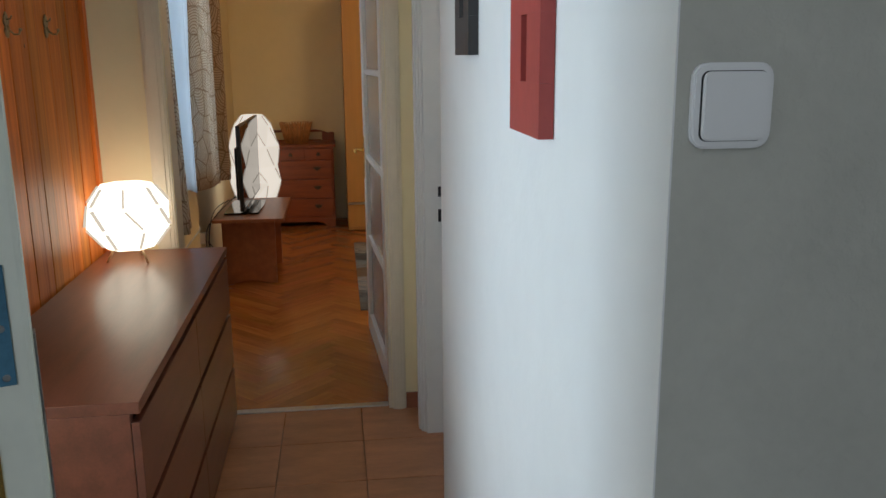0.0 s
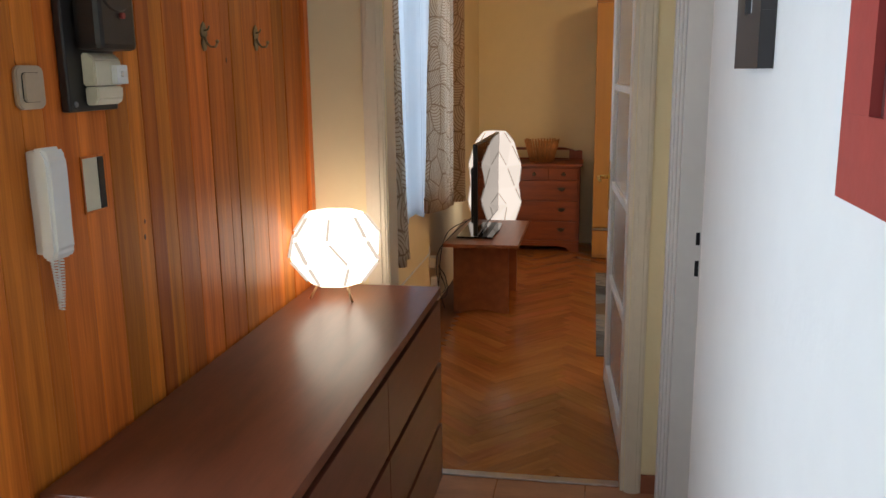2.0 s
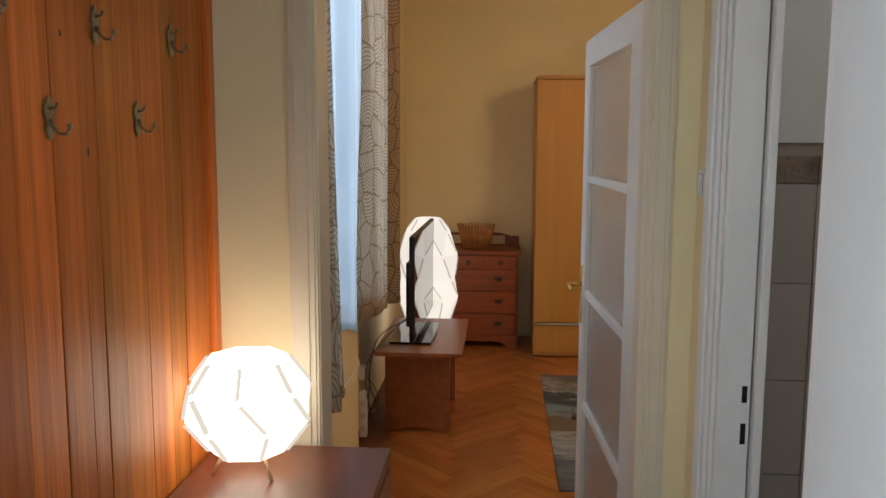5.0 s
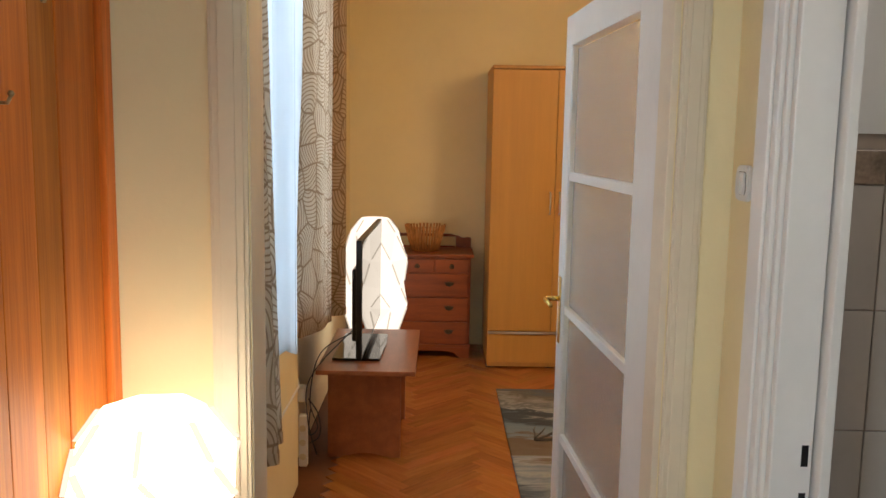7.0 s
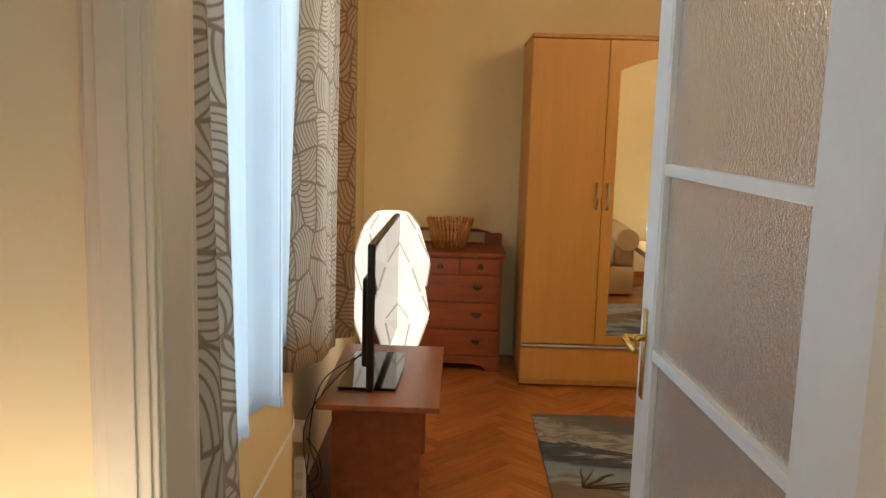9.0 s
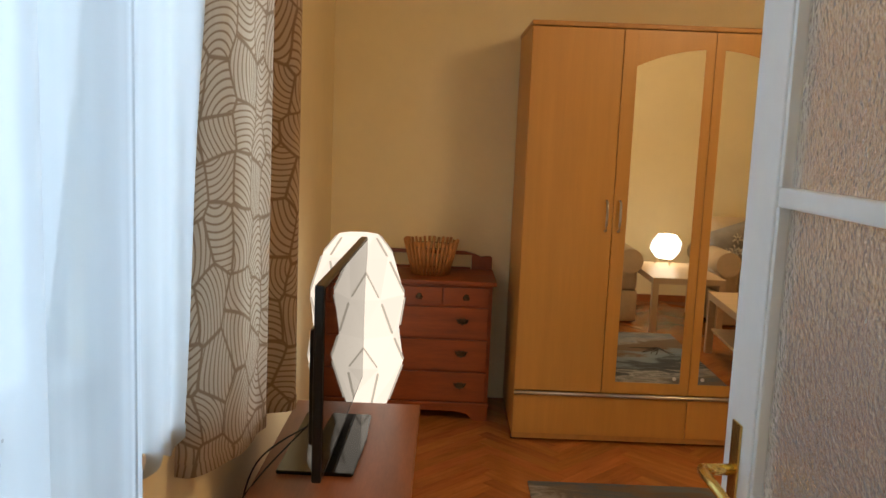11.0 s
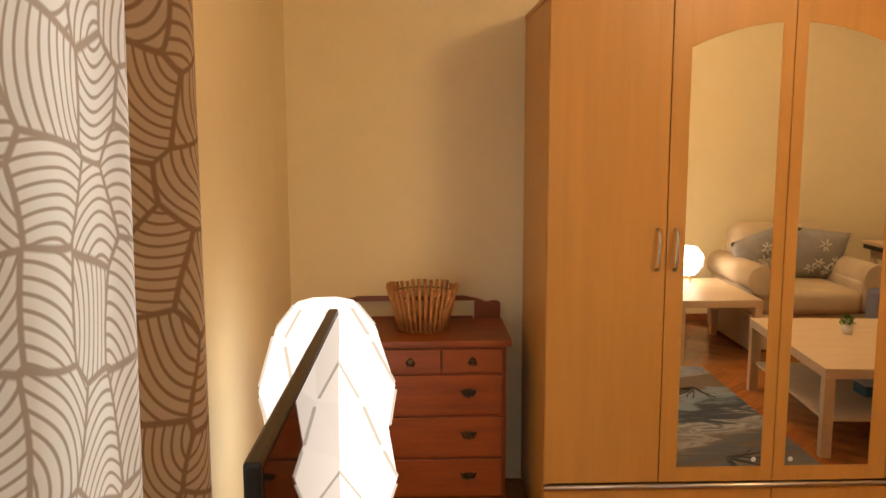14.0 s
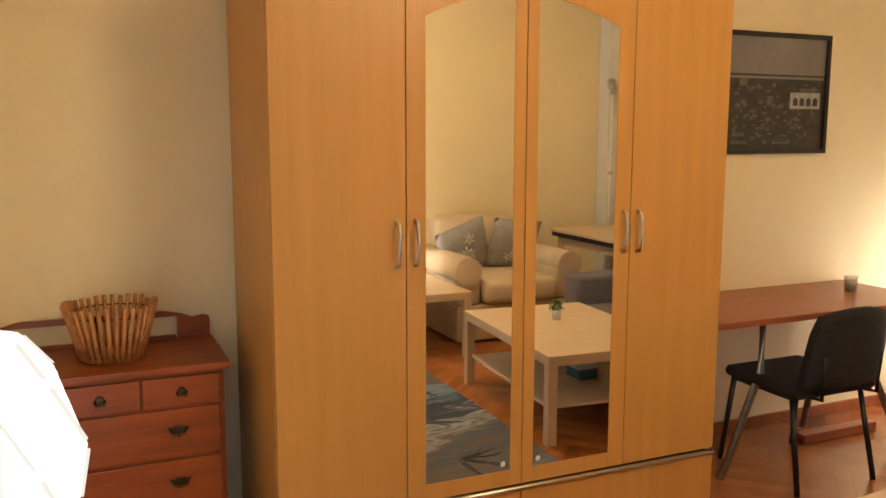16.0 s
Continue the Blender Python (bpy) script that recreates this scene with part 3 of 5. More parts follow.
for z in ZS[1:4]:
    part("glazing_bar", B(.2052, DW - .0952, -DT + .004, -.004, z - .014, z + .014, bevel=.003), GLOSS_W, door, local=True)
for z0, z1 in zip(ZS, ZS[1:]):
    g = part("pane", B(.202, DW - .092, -.023, -.018, z0 + .012, z1 - .012), ROLLED, door, "rolled patterned glass", local=True)
    for a in ((.2053, .214, z0, z1), (DW - .104, DW - .0953, z0, z1)):
        part("bead", B(a[0], a[1], -DT + .003, -.003, a[2] + .014, a[3] - .014, bevel=.002), GLOSS_W, door, local=True)
plate = part("door_handle_plate", B(DW - .062, DW - .030, .0005, .004, .885, 1.115, bevel=.0015), BRASS, door, "brass handle plate", local=True)
plate2 = part("door_handle_plate", B(DW - .062, DW - .030, -DT - .004, -DT - .0005, .885, 1.115, bevel=.0015), BRASS, door, "brass handle plate", local=True)
for s in (1, -1):
    y0 = .004 if s > 0 else -DT - .004
    bm = T([(DW - .046, y0, 1.040), (DW - .046, y0 + s * .045, 1.040)], .009, 10)
    tube(bm, [(DW - .046, y0 + s * .045, 1.040), (DW - .07, y0 + s * .052, 1.042), (DW - .16, y0 + s * .050, 1.036)], .0095, 10, .007)
    part("door_handle", bm, BRASS, plate if s > 0 else plate2, "brass lever handle", local=True)
part("latch_plate", B(DW + .0003, DW + .003, -.032, -.008, .88, 1.10, bevel=.001), BRASS, door, "brass latch plate", local=True)
for z in (.25, 1.0, 1.78):
    part("hinge", T([(-.004, .006, z - .05), (-.004, .006, z + .05)], .008, 8), GLOSS_W, door, local=True)

# ---- entrance door leaf ----
EM = pose(-.86, .262, 0, 0, 0, 19.1)
ed = tagged(new("door_2"), "open greyish white entrance door leaf with old locks", "door", "", "structure")
ed.matrix_world = EM
EW = .575
part("leaf", B(0, EW, 0, .045, .008, 2.10, bevel=.008), DOOR_G, ed, local=True)
lk = part("lock_plate", B(EW - .095, EW - .022, -.0035, -.0003, 1.165, 1.310, bevel=.0012), BLUE, ed, "blue painted lock plate", local=True)
for x_, z_ in ((EW - .032, 1.300), (EW - .032, 1.235), (EW - .032, 1.175), (EW - .085, 1.300), (EW - .085, 1.175)):
    part("screw", turned([(.0048, 0), (.004, .0012)], (0, 0, 0), 10), STEEL, ed, local=True)
    sc = LAST[0]
    sc.matrix_basis = pose(x_, -.0036, z_, 90, 0, 0)
part("keyhole_handle", T([(EW - .088, -.004, 1.27), (EW - .088, -.018, 1.268), (EW - .088, -.018, 1.225), (EW - .088, -.004, 1.222)], .003, 8), STEEL, ed, local=True)
part("handle_plate", B(EW - .115, EW - .05, -.003, -.0003, .91, 1.118, bevel=.001), BRASS, ed, "brass handle plate", local=True)
part("handle_plate_rim", boxes((EW - .112, EW - .053, -.0046, -.0031, 1.110, 1.114), (EW - .056, EW - .053, -.0046, -.0031, .915, 1.109)), BRASS, ed, local=True)
part("strike_edge", B(EW + .0003, EW + .003, .012, .034, .95, 1.22, bevel=.001), STEEL, ed, local=True)

# ---- hall things ----
def rounded(w, h, r):
    """The outline of a rectangle with round corners, about the origin."""
    pts = []
    for cx_, cy_, a0 in ((w / 2 - r, h / 2 - r, 0), (-w / 2 + r, h / 2 - r, 90), (-w / 2 + r, -h / 2 + r, 180), (w / 2 - r, -h / 2 + r, 270)):
        pts += [(cx_ + r * math.cos(radians(a0 + 18 * k)), cy_ + r * math.sin(radians(a0 + 18 * k))) for k in range(6)]
    return pts


def light_switch(name, m, w, h, material, label, rocker=.72, gang=1):
    s = thing(name, m, label, "light switch")
    part("plate", prism(rounded(w, h, .014), "z", .0005, .011, .0028), material, s, local=True)
    q = w * rocker / 2
    for k in range(gang):
        a, b = -q + 2 * q * k / gang, -q + 2 * q * (k + 1) / gang
        part("rocker", prism([(u + (a + b) / 2, v) for u, v in rounded(b - a - .0012, h * rocker, .007 if gang == 1 else .003)], "z", .0113, .0165, .0016), material, s, local=True)
    part("joint", prism(rounded(2 * q + .0012, h * rocker + .0016, .008), "z", .0108, .0113), DARKB, s, local=True)
    return s


light_switch("light_switch", pose(.4290, .2550, 1.487, 90, 0, 0), .083, .083, WHITE_P, "large white rocker light switch on grey plaster", .80)
light_switch("light_switch", pose(.372, 2.868, 1.500, 90, 0, -90), .07, .07, WHITE_P, "white double light switch beside the doorway", .62, 2)
light_switch("light_switch", pose(XL + .0015, 1.409, 1.520, 90, 0, 90), .078, .078, NICKEL, "champagne coloured light switch on pine boards", .66)

# intercom handset
ph = thing("intercom_phone", (XL + .002, 1.41, 1.31), "white intercom handset with a curly cord on pine boards", "intercom")
part("base", B(XL + .002, XL + .022, 1.382, 1.424, 1.215, 1.408, bevel=.006), WHITE_P, ph)
bm = prism([(XL + .0225, 1.412), (XL + .046, 1.414), (XL + .056, 1.395), (XL + .057, 1.36), (XL + .055, 1.26), (XL + .056, 1.225), (XL + .048, 1.206), (XL + .0225, 1.208)], "y", 1.368, 1.428, .006)
part("handset", bm, WHITE_P, ph)
for s in (0, 1):
    pts = []
    for i in range(90):
        t = i / 89
        a = t * 2 * math.pi * 18
        base = Vector((XL + .03, 1.392 + .022 * s + (.010 if s == 0 else -.012) * t, 1.206 - .098 * t))
        pts.append(base + Vector((.0055 * math.cos(a), .0055 * math.sin(a), 0)))
    part("cord", T(pts, .0018, 5), WHITE_P, ph)

# electricity meter board with two fuse boxes
eb = thing("electric_meter", (XL + .002, 1.6, 1.47), "black meter board with ivory fuse covers on pine boards", "electric meter")
part("board", B(XL + .002, XL + .022, 1.503, 1.672, 1.470, 1.93, bevel=.005), DARKB, eb)
part("meter", turned([(.070, 0), (.072, .02), (.072, .055), (.066, .062)], (0, 0, 0), 28), DARKB, eb)
LAST[0].matrix_basis = pose(XL + .022, 1.600, 1.73, 0, 90, 0)
LAST[0].matrix_parent_inverse = eb.matrix_basis.inverted()
part("meter_case", B(XL + .0225, XL + .080, 1.535, 1.668, 1.588, 1.70, bevel=.012), DARKB, eb)
part("seal", turned([(.006, 0), (.006, .008)], (0, 0, 0), 10), RED, eb)
LAST[0].matrix_basis = pose(XL + .0805, 1.61, 1.655, 0, 90, 0)
LAST[0].matrix_parent_inverse = eb.matrix_basis.inverted()
part("fuse_cover", prism([(XL + .0225, 1.482), (XL + .044, 1.482), (XL + .052, 1.495), (XL + .052, 1.518), (XL + .0225, 1.518)], "y", 1.555, 1.646, .003), IVORY, eb)
part("fuse_cover", prism([(XL + .0225, 1.5195), (XL + .052, 1.5195), (XL + .052, 1.57), (XL + .038, 1.583), (XL + .0225, 1.583)], "y", 1.550, 1.646, .003), IVORY, eb)
part("breaker", B(XL + .0525, XL + .066, 1.605, 1.645, 1.522, 1.560, bevel=.002), WHITE_P, eb)
part("breaker_lever", B(XL + .0662, XL + .074, 1.615, 1.632, 1.536, 1.548, bevel=.002), WHITE_P, eb)
part("screw", turned([(.006, 0), (.005, .003)], (0, 0, 0), 10), STEEL, eb)
LAST[0].matrix_basis = pose(XL + .022, 1.522, 1.485, 0, 90, 0)
LAST[0].matrix_parent_inverse = eb.matrix_basis.inverted()

# recessed junction box
jb = thing("junction_box", (XL + .001, 1.585, 1.27), "open recessed box in the pine boards", "junction box")
part("back", B(XL + .0016, XL + .0024, 1.549, 1.624, 1.268, 1.376), IVORY, jb)
for a in ((1.545, 1.549, 1.264, 1.380), (1.624, 1.632, 1.264, 1.380), (1.549, 1.624, 1.376, 1.380), (1.549, 1.624, 1.264, 1.268)):
    part("rim", B(XL + .0016, XL + .005, *a), PINE, jb)
# black strip paints the shade inside the box, which has no real depth
part("inner_shade_plate", B(XL + .0025, XL + .0045, 1.604, 1.6238, 1.2685, 1.3755), DARKB, jb)

# coat hooks
def coat_hook(y, z):
    m = pose(XL + .0020, y, z, 0, 0, -12) @ Matrix.Diagonal((.85, .78, .78, 1))
    h = thing("coat_hook", m, "ornate aged bronze coat hook on pine boards", "coat hook", "coat hooks on the boards")
    bm = prism([(-.006, -.045), (.006, -.045), (.015, -.02), (.010, -.005), (.018, .012), (.014, .03), (.006, .045), (0, .052), (-.006, .045), (-.014, .03), (-.018, .012), (-.010, -.005), (-.015, -.02)], "x", 0, .006, .0015)
    part("back_plate", bm, HOOKM, h, local=True)
    bm = T([(.006, 0, .0), (.014, 0, -.020), (.028, 0, -.032), (.044, 0, -.032), (.052, 0, -.018)], .0042, 8, .0036)
    low = part("lower_hook", bm, HOOKM, h, local=True)
    part("hook_tip", turned([(.003, -.006), (.007, 0), (.003, .006)], (.052, 0, -.015), 10), HOOKM, low, local=True)
    bm = T([(.006, 0, .022), (.020, 0, .024), (.026, 0, .036)], .0035, 8, .003)
    part("upper_hook", bm, HOOKM, h, local=True)
    return h


for y_, z_ in ((1.965, 1.808), (2.315, 1.812), (2.680, 1.826), (2.135, 1.634), (2.485, 1.642)):
    coat_hook(y_, z_)

nb = thing("notice_frame", (XL + .002, 1.75, 1.72), "framed notice sheet hung on pine boards", "notice")
part("frame", B(XL + .0025, XL + .012, 1.62 + .06, 1.822, 1.722, 2.02, bevel=.003), WHITE_P, nb)
part("sheet", B(XL + .0122, XL + .0128, 1.69, 1.812, 1.735, 2.01), PAPER, nb)
for k in range(9):
    part("text_line", B(XL + .0130, XL + .0133, 1.70, 1.80 - .02 * (k % 3), 1.765 + .027 * k, 1.771 + .027 * k), BLUE, nb)


def shadow_frame(y0, y1, z0, z1, material, dark, label, holes, x=.3745):
    p = thing("wall_picture", (x, (y0 + y1) / 2, z0), label, "picture")
    d = .024
    ys = [y0] + [v for h in holes for v in h[:2]] + [y1]
    hz0, hz1 = holes[0][2], holes[0][3]
    for a in ((y0, y1, z0, hz0), (y0, y1, hz1, z1)):
        part("border", B(x - d, x - .0005, *a), material, p)
    for a, b in zip(ys[::2], ys[1::2]):
        part("border", B(x - d, x - .0005, a, b, hz0 + .0002, hz1 - .0002), material, p)
    for h in holes:
        part("mount", B(x - .014, x - .010, h[0], h[1], h[2], h[3]), dark, p)
    return p


shadow_frame(.715, .930, 1.411, 1.80, RED, RED_D, "red wooden box frame on the white wall", [(.805, .845, 1.495, 1.60)])
shadow_frame(1.40, 1.615, 1.538, 1.925, BLKFRAME, PAPER, "black wooden box frame on the white wall", [(1.475, 1.540, 1.625, 1.84)])

# ---- chest of drawers in the hall ----
CX0, CX1, CY0, CY1, CH = XL + .012, -.42, 1.30, 2.90, .78
ch = thing("chest_of_drawers", ((CX0 + CX1) / 2, (CY0 + CY1) / 2, 0), "low brown veneer chest with six drawers along the boards", "chest of drawers")
part("top", B(CX0, CX1, CY0, CY1, CH - .028, CH, bevel=.002), CHEST, ch)
part("side", B(CX0, CX1 - .022, CY0, CY0 + .028, 0, CH - .0284, bevel=.002), CHEST, ch)
part("side", B(CX0, CX1 - .022, CY1 - .028, CY1, 0, CH - .0284, bevel=.002), CHEST, ch)
part("carcass", B(CX0 + .01, CX1 - .045, CY0 + .0285, CY1 - .0285, .02, CH - .03), CHEST_G, ch)
for k in range(3):
    z0 = .040 + k * .2370
    for y0, y1 in ((CY0 + .0015, (CY0 + CY1) / 2 - .0015), ((CY0 + CY1) / 2 + .0015, CY1 - .0015)):
        part("drawer_front", B(CX1 - .021, CX1 - .002, y0, y1, z0, z0 + .2160, bevel=.002), CHEST, ch)
part("plinth", B(CX1 - .044, CX1 - .030, CY0 + .029, CY1 - .029, 0, .04), CHEST, ch)
part("knob_peg", turned([(.007, 0), (.008, .004), (.006, .012)], (0, 0, 0), 10), WHITE_P, ch)
LAST[0].matrix_basis = pose(CX1 - .012, CY1 + .0003, .742, -90, 0, 0)
LAST[0].matrix_parent_inverse = ch.matrix_basis.inverted()


# ---- faceted lamps ----
def faceted_shade(rings, sides, centre, parent, material, seam_r=.0030, tab=SEAM):
    """A shade of flat facets on rings of (radius, height, half steps of twist), with folded tabs on its seams."""
    bm = bmesh.new()
    cx, cy = centre
    vs = []
    for r, z, o in rings:
        vs.append([bm.verts.new((cx + r * math.cos(math.pi * (2 * k + o) / sides + .35), cy + r * math.sin(math.pi * (2 * k + o) / sides + .35), z)) for k in range(sides)])
    folds = []
    for i in range(len(rings) - 1):
        a, b = vs[i], vs[i + 1]
        for k in range(sides):
            j = (k + 1) % sides
            bm.faces.new((a[k], a[j], b[k]))
            bm.faces.new((b[k], a[j], b[j]))
            folds.append((a[k].co.copy(), b[k].co.copy()))
    bm.faces.new(vs[0][::-1])
    bm.faces.new(vs[-1])
    bmesh.ops.split_edges(bm, edges=bm.edges)
    sh_ = part("shade", bm, material, parent, "white folded shade lit from inside")
    for p, q in folds:
        mid = (p + q) / 2
        out = Vector((mid.x - cx, mid.y - cy, 0)).normalized()
        side = (q - p).cross(out).normalized() * seam_r
        fin = bmesh.new()
        ends = []
        for c in (p.lerp(q, .10), p.lerp(q, .92)):
            ends.append([fin.verts.new(c + out * d + side * w) for d, w in ((-.001, -1), (seam_r * 2.2, -.7), (seam_r * 2.2, .7), (-.001, 1))])
        for k in range(4):
            fin.faces.new((ends[0][k], ends[0][(k + 1) % 4], ends[1][(k + 1) % 4], ends[1][k]))
        fin.faces.new(ends[0])
        fin.faces.new(ends[1][::-1])
        part("fold_tab", fin, tab, sh_)


def table_lamp(cx, cy, z, label, k=1.0, shade=SHADE_T):
    t = thing("table_lamp", (cx, cy, z), label, "table lamp", "faceted table lamps")
    rr = [(r * k, z + .055 + h * k, o) for r, h, o in ((.094, .242, 0), (.150, .166, 0), (.153, .084, 1), (.088, .0, 1))]
    faceted_shade(rr, 7, (cx, cy), t, shade, .0046, SEAM_T)
    for i in range(3):
        a = math.radians(200 + 120 * i)
        part("leg", T([(cx + .092 * math.cos(a), cy + .092 * math.sin(a), z + .001), (cx + .050 * math.cos(a), cy + .050 * math.sin(a), z + .075)], .0045, 8), PINE_LEG, t)
    return t


lamp_a = table_lamp(-.750, 2.715, CH, "glowing faceted paper lamp on three wooden legs, on the chest")

# floor tiles and skirting of the hall
fh = structure("floor_hall", B(XL, .475, .2, 2.984, -.1, -.0045), GROUT, "terracotta coloured tiled hall floor")
tile_mesh = mesh_of("tile", B(-.1645, .1645, -.1645, .1645, -.008, .003, bevel=.0015), TILE)
for i in range(4):
    for j in range(9):
        o = new("tile", tile_mesh)
        o.parent = fh
        o.location = (-.227 - .495 + .333 * i + .0, 2.79 + .19 - .1665 - .333 * j, 0)
structure("baseboard_hall", boxes((.312, .3715, 2.945, 2.9545, 0, .075), (.364, .3714, 2.82, 2.944, 0, .075), (-.86, -.702, 2.945, 2.9545, 0, .075)), TILE_D, "brown tile skirting")

# bathroom tiles
tw, th = .20, .25
bmesh_t = mesh_of("tile", B(-tw / 2 + .0015, tw / 2 - .0015, -.006, .0, -th / 2 + .0015, th / 2 - .0015, bevel=.001), BATH)
bmesh_b = mesh_of("tile", B(-tw / 2 + .0015, tw / 2 - .0015, -.008, .0, -.035 + .0015, .035 - .0015, bevel=.002), BATH_B)
for i in range(5):
    for j in range(6):
        o = new("tile", bmesh_t)
        o.parent, o.location = bath, (.545 + tw * i, 2.878, .125 + .0 + th * j)
    o = new("tile", bmesh_b)
    o.parent, o.location = bath, (.545 + tw * i, 2.878, 1.5 + .035)

# ---- room: curtains ----
def cloth(name, pts, z0, z1, material, label, category, folds, amp, hem=None, seed=0, rows=30, cols=120, taper=0.0, flare=(0, 0), gather=0.0):
    """Hanging cloth along a line of plan points, with waves across it."""
    rg = random.Random(seed)
    ph = [rg.uniform(0, 6.28) for _ in range(4)]
    line = [Vector((*p, 0)) for p in pts]
    for _ in range(2):
        line = [line[0]] + [c for a, b in zip(line, line[1:]) for c in (a.lerp(b, .25), a.lerp(b, .75))] + [line[-1]]
    seg = [(b - a).length for a, b in zip(line, line[1:])]
    total = sum(seg)
    bm = bmesh.new()
    uvl = bm.loops.layers.uv.new("UVMap")
    grid = []
    for i in range(cols + 1):
        s = total * i / cols
        k, d = 0, s
        while k < len(seg) - 1 and d > seg[k]:
            d -= seg[k]
            k += 1
        t = (line[k + 1] - line[k]).normalized()
        p = line[k] + t * d
        nrm = Vector((t.y, -t.x, 0))
        col = []
        for j in range(rows + 1):
            v = j / rows
            a = amp * (1 - .45 * v + .1 * math.sin(3 * v + ph[3]))
            u = i / cols
            w = math.sin(2 * math.pi * folds * u + ph[0] + .5 * math.sin(2.2 * v + ph[1])) + .35 * math.sin(2 * math.pi * folds * 2.3 * u + ph[2])
            lo = z0 + (hem(u) if hem else 0)
            z = lo + (z1 - lo) * v
            q = p + nrm * (a * w) + t * (taper * u * (1 - v)) + Vector((*flare, 0)) * (1 - v) ** 1.6 + Vector((0, gather * (1 - u) * v, 0))
            col.append((bm.verts.new((q.x, q.y, z)), (s * 1.25, z)))
        grid.append(col)
    for i in range(cols):
        for j in range(rows):
            q = (grid[i][j], grid[i + 1][j], grid[i + 1][j + 1], grid[i][j + 1])
            f = bm.faces.new([c[0] for c in q])
            f.smooth = True
            for lp, c in zip(f.loops, q):
                lp[uvl].uv = c[1]
    hm = bmesh.new()
    hl = hm.loops.layers.uv.new("UVMap")
    strip = []
    for i in range(cols + 1):
        v0, v1 = grid[i][0][0].co, grid[i][1][0].co
        dn = (v1 - v0).normalized() * .03
        o_ = Vector((.0022, -.0012, 0))
        strip.append((hm.verts.new(v0 + o_), hm.verts.new(v0 + dn + o_)))
    for i in range(cols):
        f = hm.faces.new((strip[i][0], strip[i + 1][0], strip[i + 1][1], strip[i][1]))
        f.smooth = True
        for lp, uvc in zip(f.loops, ((i, 0), (i + 1, 0), (i + 1, 1), (i, 1))):
            lp[hl].uv = (grid[min(uvc[0], cols)][0][1][0], grid[0][0][1][1] + .03 * uvc[1])
    ob = solid(name, bm, material, label, category)
    part("hem", hm, material, ob, "stitched hem")
    return ob


sheer = cloth("sheer_curtain", [(-.745, 3.26), (-.742, 3.60), (-.745, 3.86), (-.815, 3.92), (-.785, 3.99), (-.690, 4.04), (-.735, 4.10), (-.825, 4.20), (-.835, 4.42), (-.815, 4.60), (-.785, 4.74)], .830, CZ - .02, SHEER, "white sheer voile curtain with scalloped hem", "curtain", 8.5, .009,
      lambda u: .024 * (1 - abs(math.sin(u * math.pi * 12.0))), 3, 30, 300)

rd = random.Random(21)
sv = [v.co.copy() for v in sheer.data.vertices]
dot = mesh_of("printed_dot", turned([(1.0, 0), (.9, .05)], (0, 0, 0), 10), DOT)
for k in range(12):
    base = sv[rd.randrange(len(sv))]
    if not .95 < base.z < 2.3:
        continue
    for j, r_ in ((-1, .003), (0, .0052), (.5, .0032), (1.2, .0026)):
        target = Vector((base.x, base.y + rd.uniform(-.012, .012), base.z + .022 * j))
        q = min(sv, key=lambda c: (c.y - target.y) ** 2 * 9 + (c.z - target.z) ** 2)
        o = new("printed_dot", dot)
        o.parent = sheer
        o.matrix_basis = pose(q.x + .0035, target.y, target.z, 0, 90, 0) @ Matrix.Diagonal((r_, r_, .002, 1))
cloth("drape", [(-.735, 3.17), (-.672, 3.29), (-.700, 3.41)], .775, CZ - .02, DRAPE, "taupe drape printed with pale fan stripes", "drape", 1.6, .020, None, 5, 24, 80, 0.0, (.05, -.05))
cloth("drape", [(-.835, 4.600), (-.790, 4.590), (-.745, 4.67), (-.722, 4.78), (-.712, 4.88), (-.705, 4.945), (-.760, 4.955), (-.815, 4.955), (-.775, 5.00), (-.700, 5.04), (-.655, 5.07), (-.660, 5.14), (-.765, 5.19)],
      .755, CZ - .02, DRAPE, "taupe drape printed with pale fan stripes", "drape", 4.0, .005, None, 8, 24, 220, gather=.15)

# ---- tv table ----
TZ = TAB_Z
tt = thing("tv_table", (-.56, 5.55, 0), "low cherry laminate table with panel legs", "table")
part("tabletop", B(-.800, -.327, 5.075, 5.965, TZ - .022, TZ, bevel=.003), CHERRY_L, tt)
for y_ in (5.225, 5.80):
    arch = [(-.76, .0), (-.70, .0)] + [(-.70 + .24 * k / 10, .022 * math.sin(math.pi * k / 10) + .0) for k in range(1, 10)] + [(-.46, .0), (-.402, .0), (-.402, TZ - .0225), (-.76, TZ - .0225)]
    part("panel_leg", prism(arch, "y", y_, y_ + .02), CHERRY_L, tt)
part("stretcher", B(-.59, -.57, 5.246, 5.799, .12, TZ - .023), CHERRY_L, tt)

# ---- television ----
tv = thing("television", pose(-.588, 5.640, TZ, 0, 0, -.9), "flat black television with a glossy screen on the table", "television")
part("base", prism([(-.15, -.385), (.085, -.385), (.095, -.10), (.085, .155), (-.15, .155)], "z", .001, .013, .003), PIANO, tv, local=True)
part("neck", B(-.05, -.005, -.18, .04, .0135, .075, bevel=.008), PIANO, tv, local=True)
part("cabinet", B(-.016, .012, -.540, .552, .045, .618, bevel=.006), BLACK, tv, local=True)
part("back_cover", B(-.052, -.0165, -.40, .40, .10, .46, bevel=.012), BLACK, tv, local=True)
part("screen", B(.0124, .0136, -.530, .542, .062, .608), SCREEN, tv, local=True)

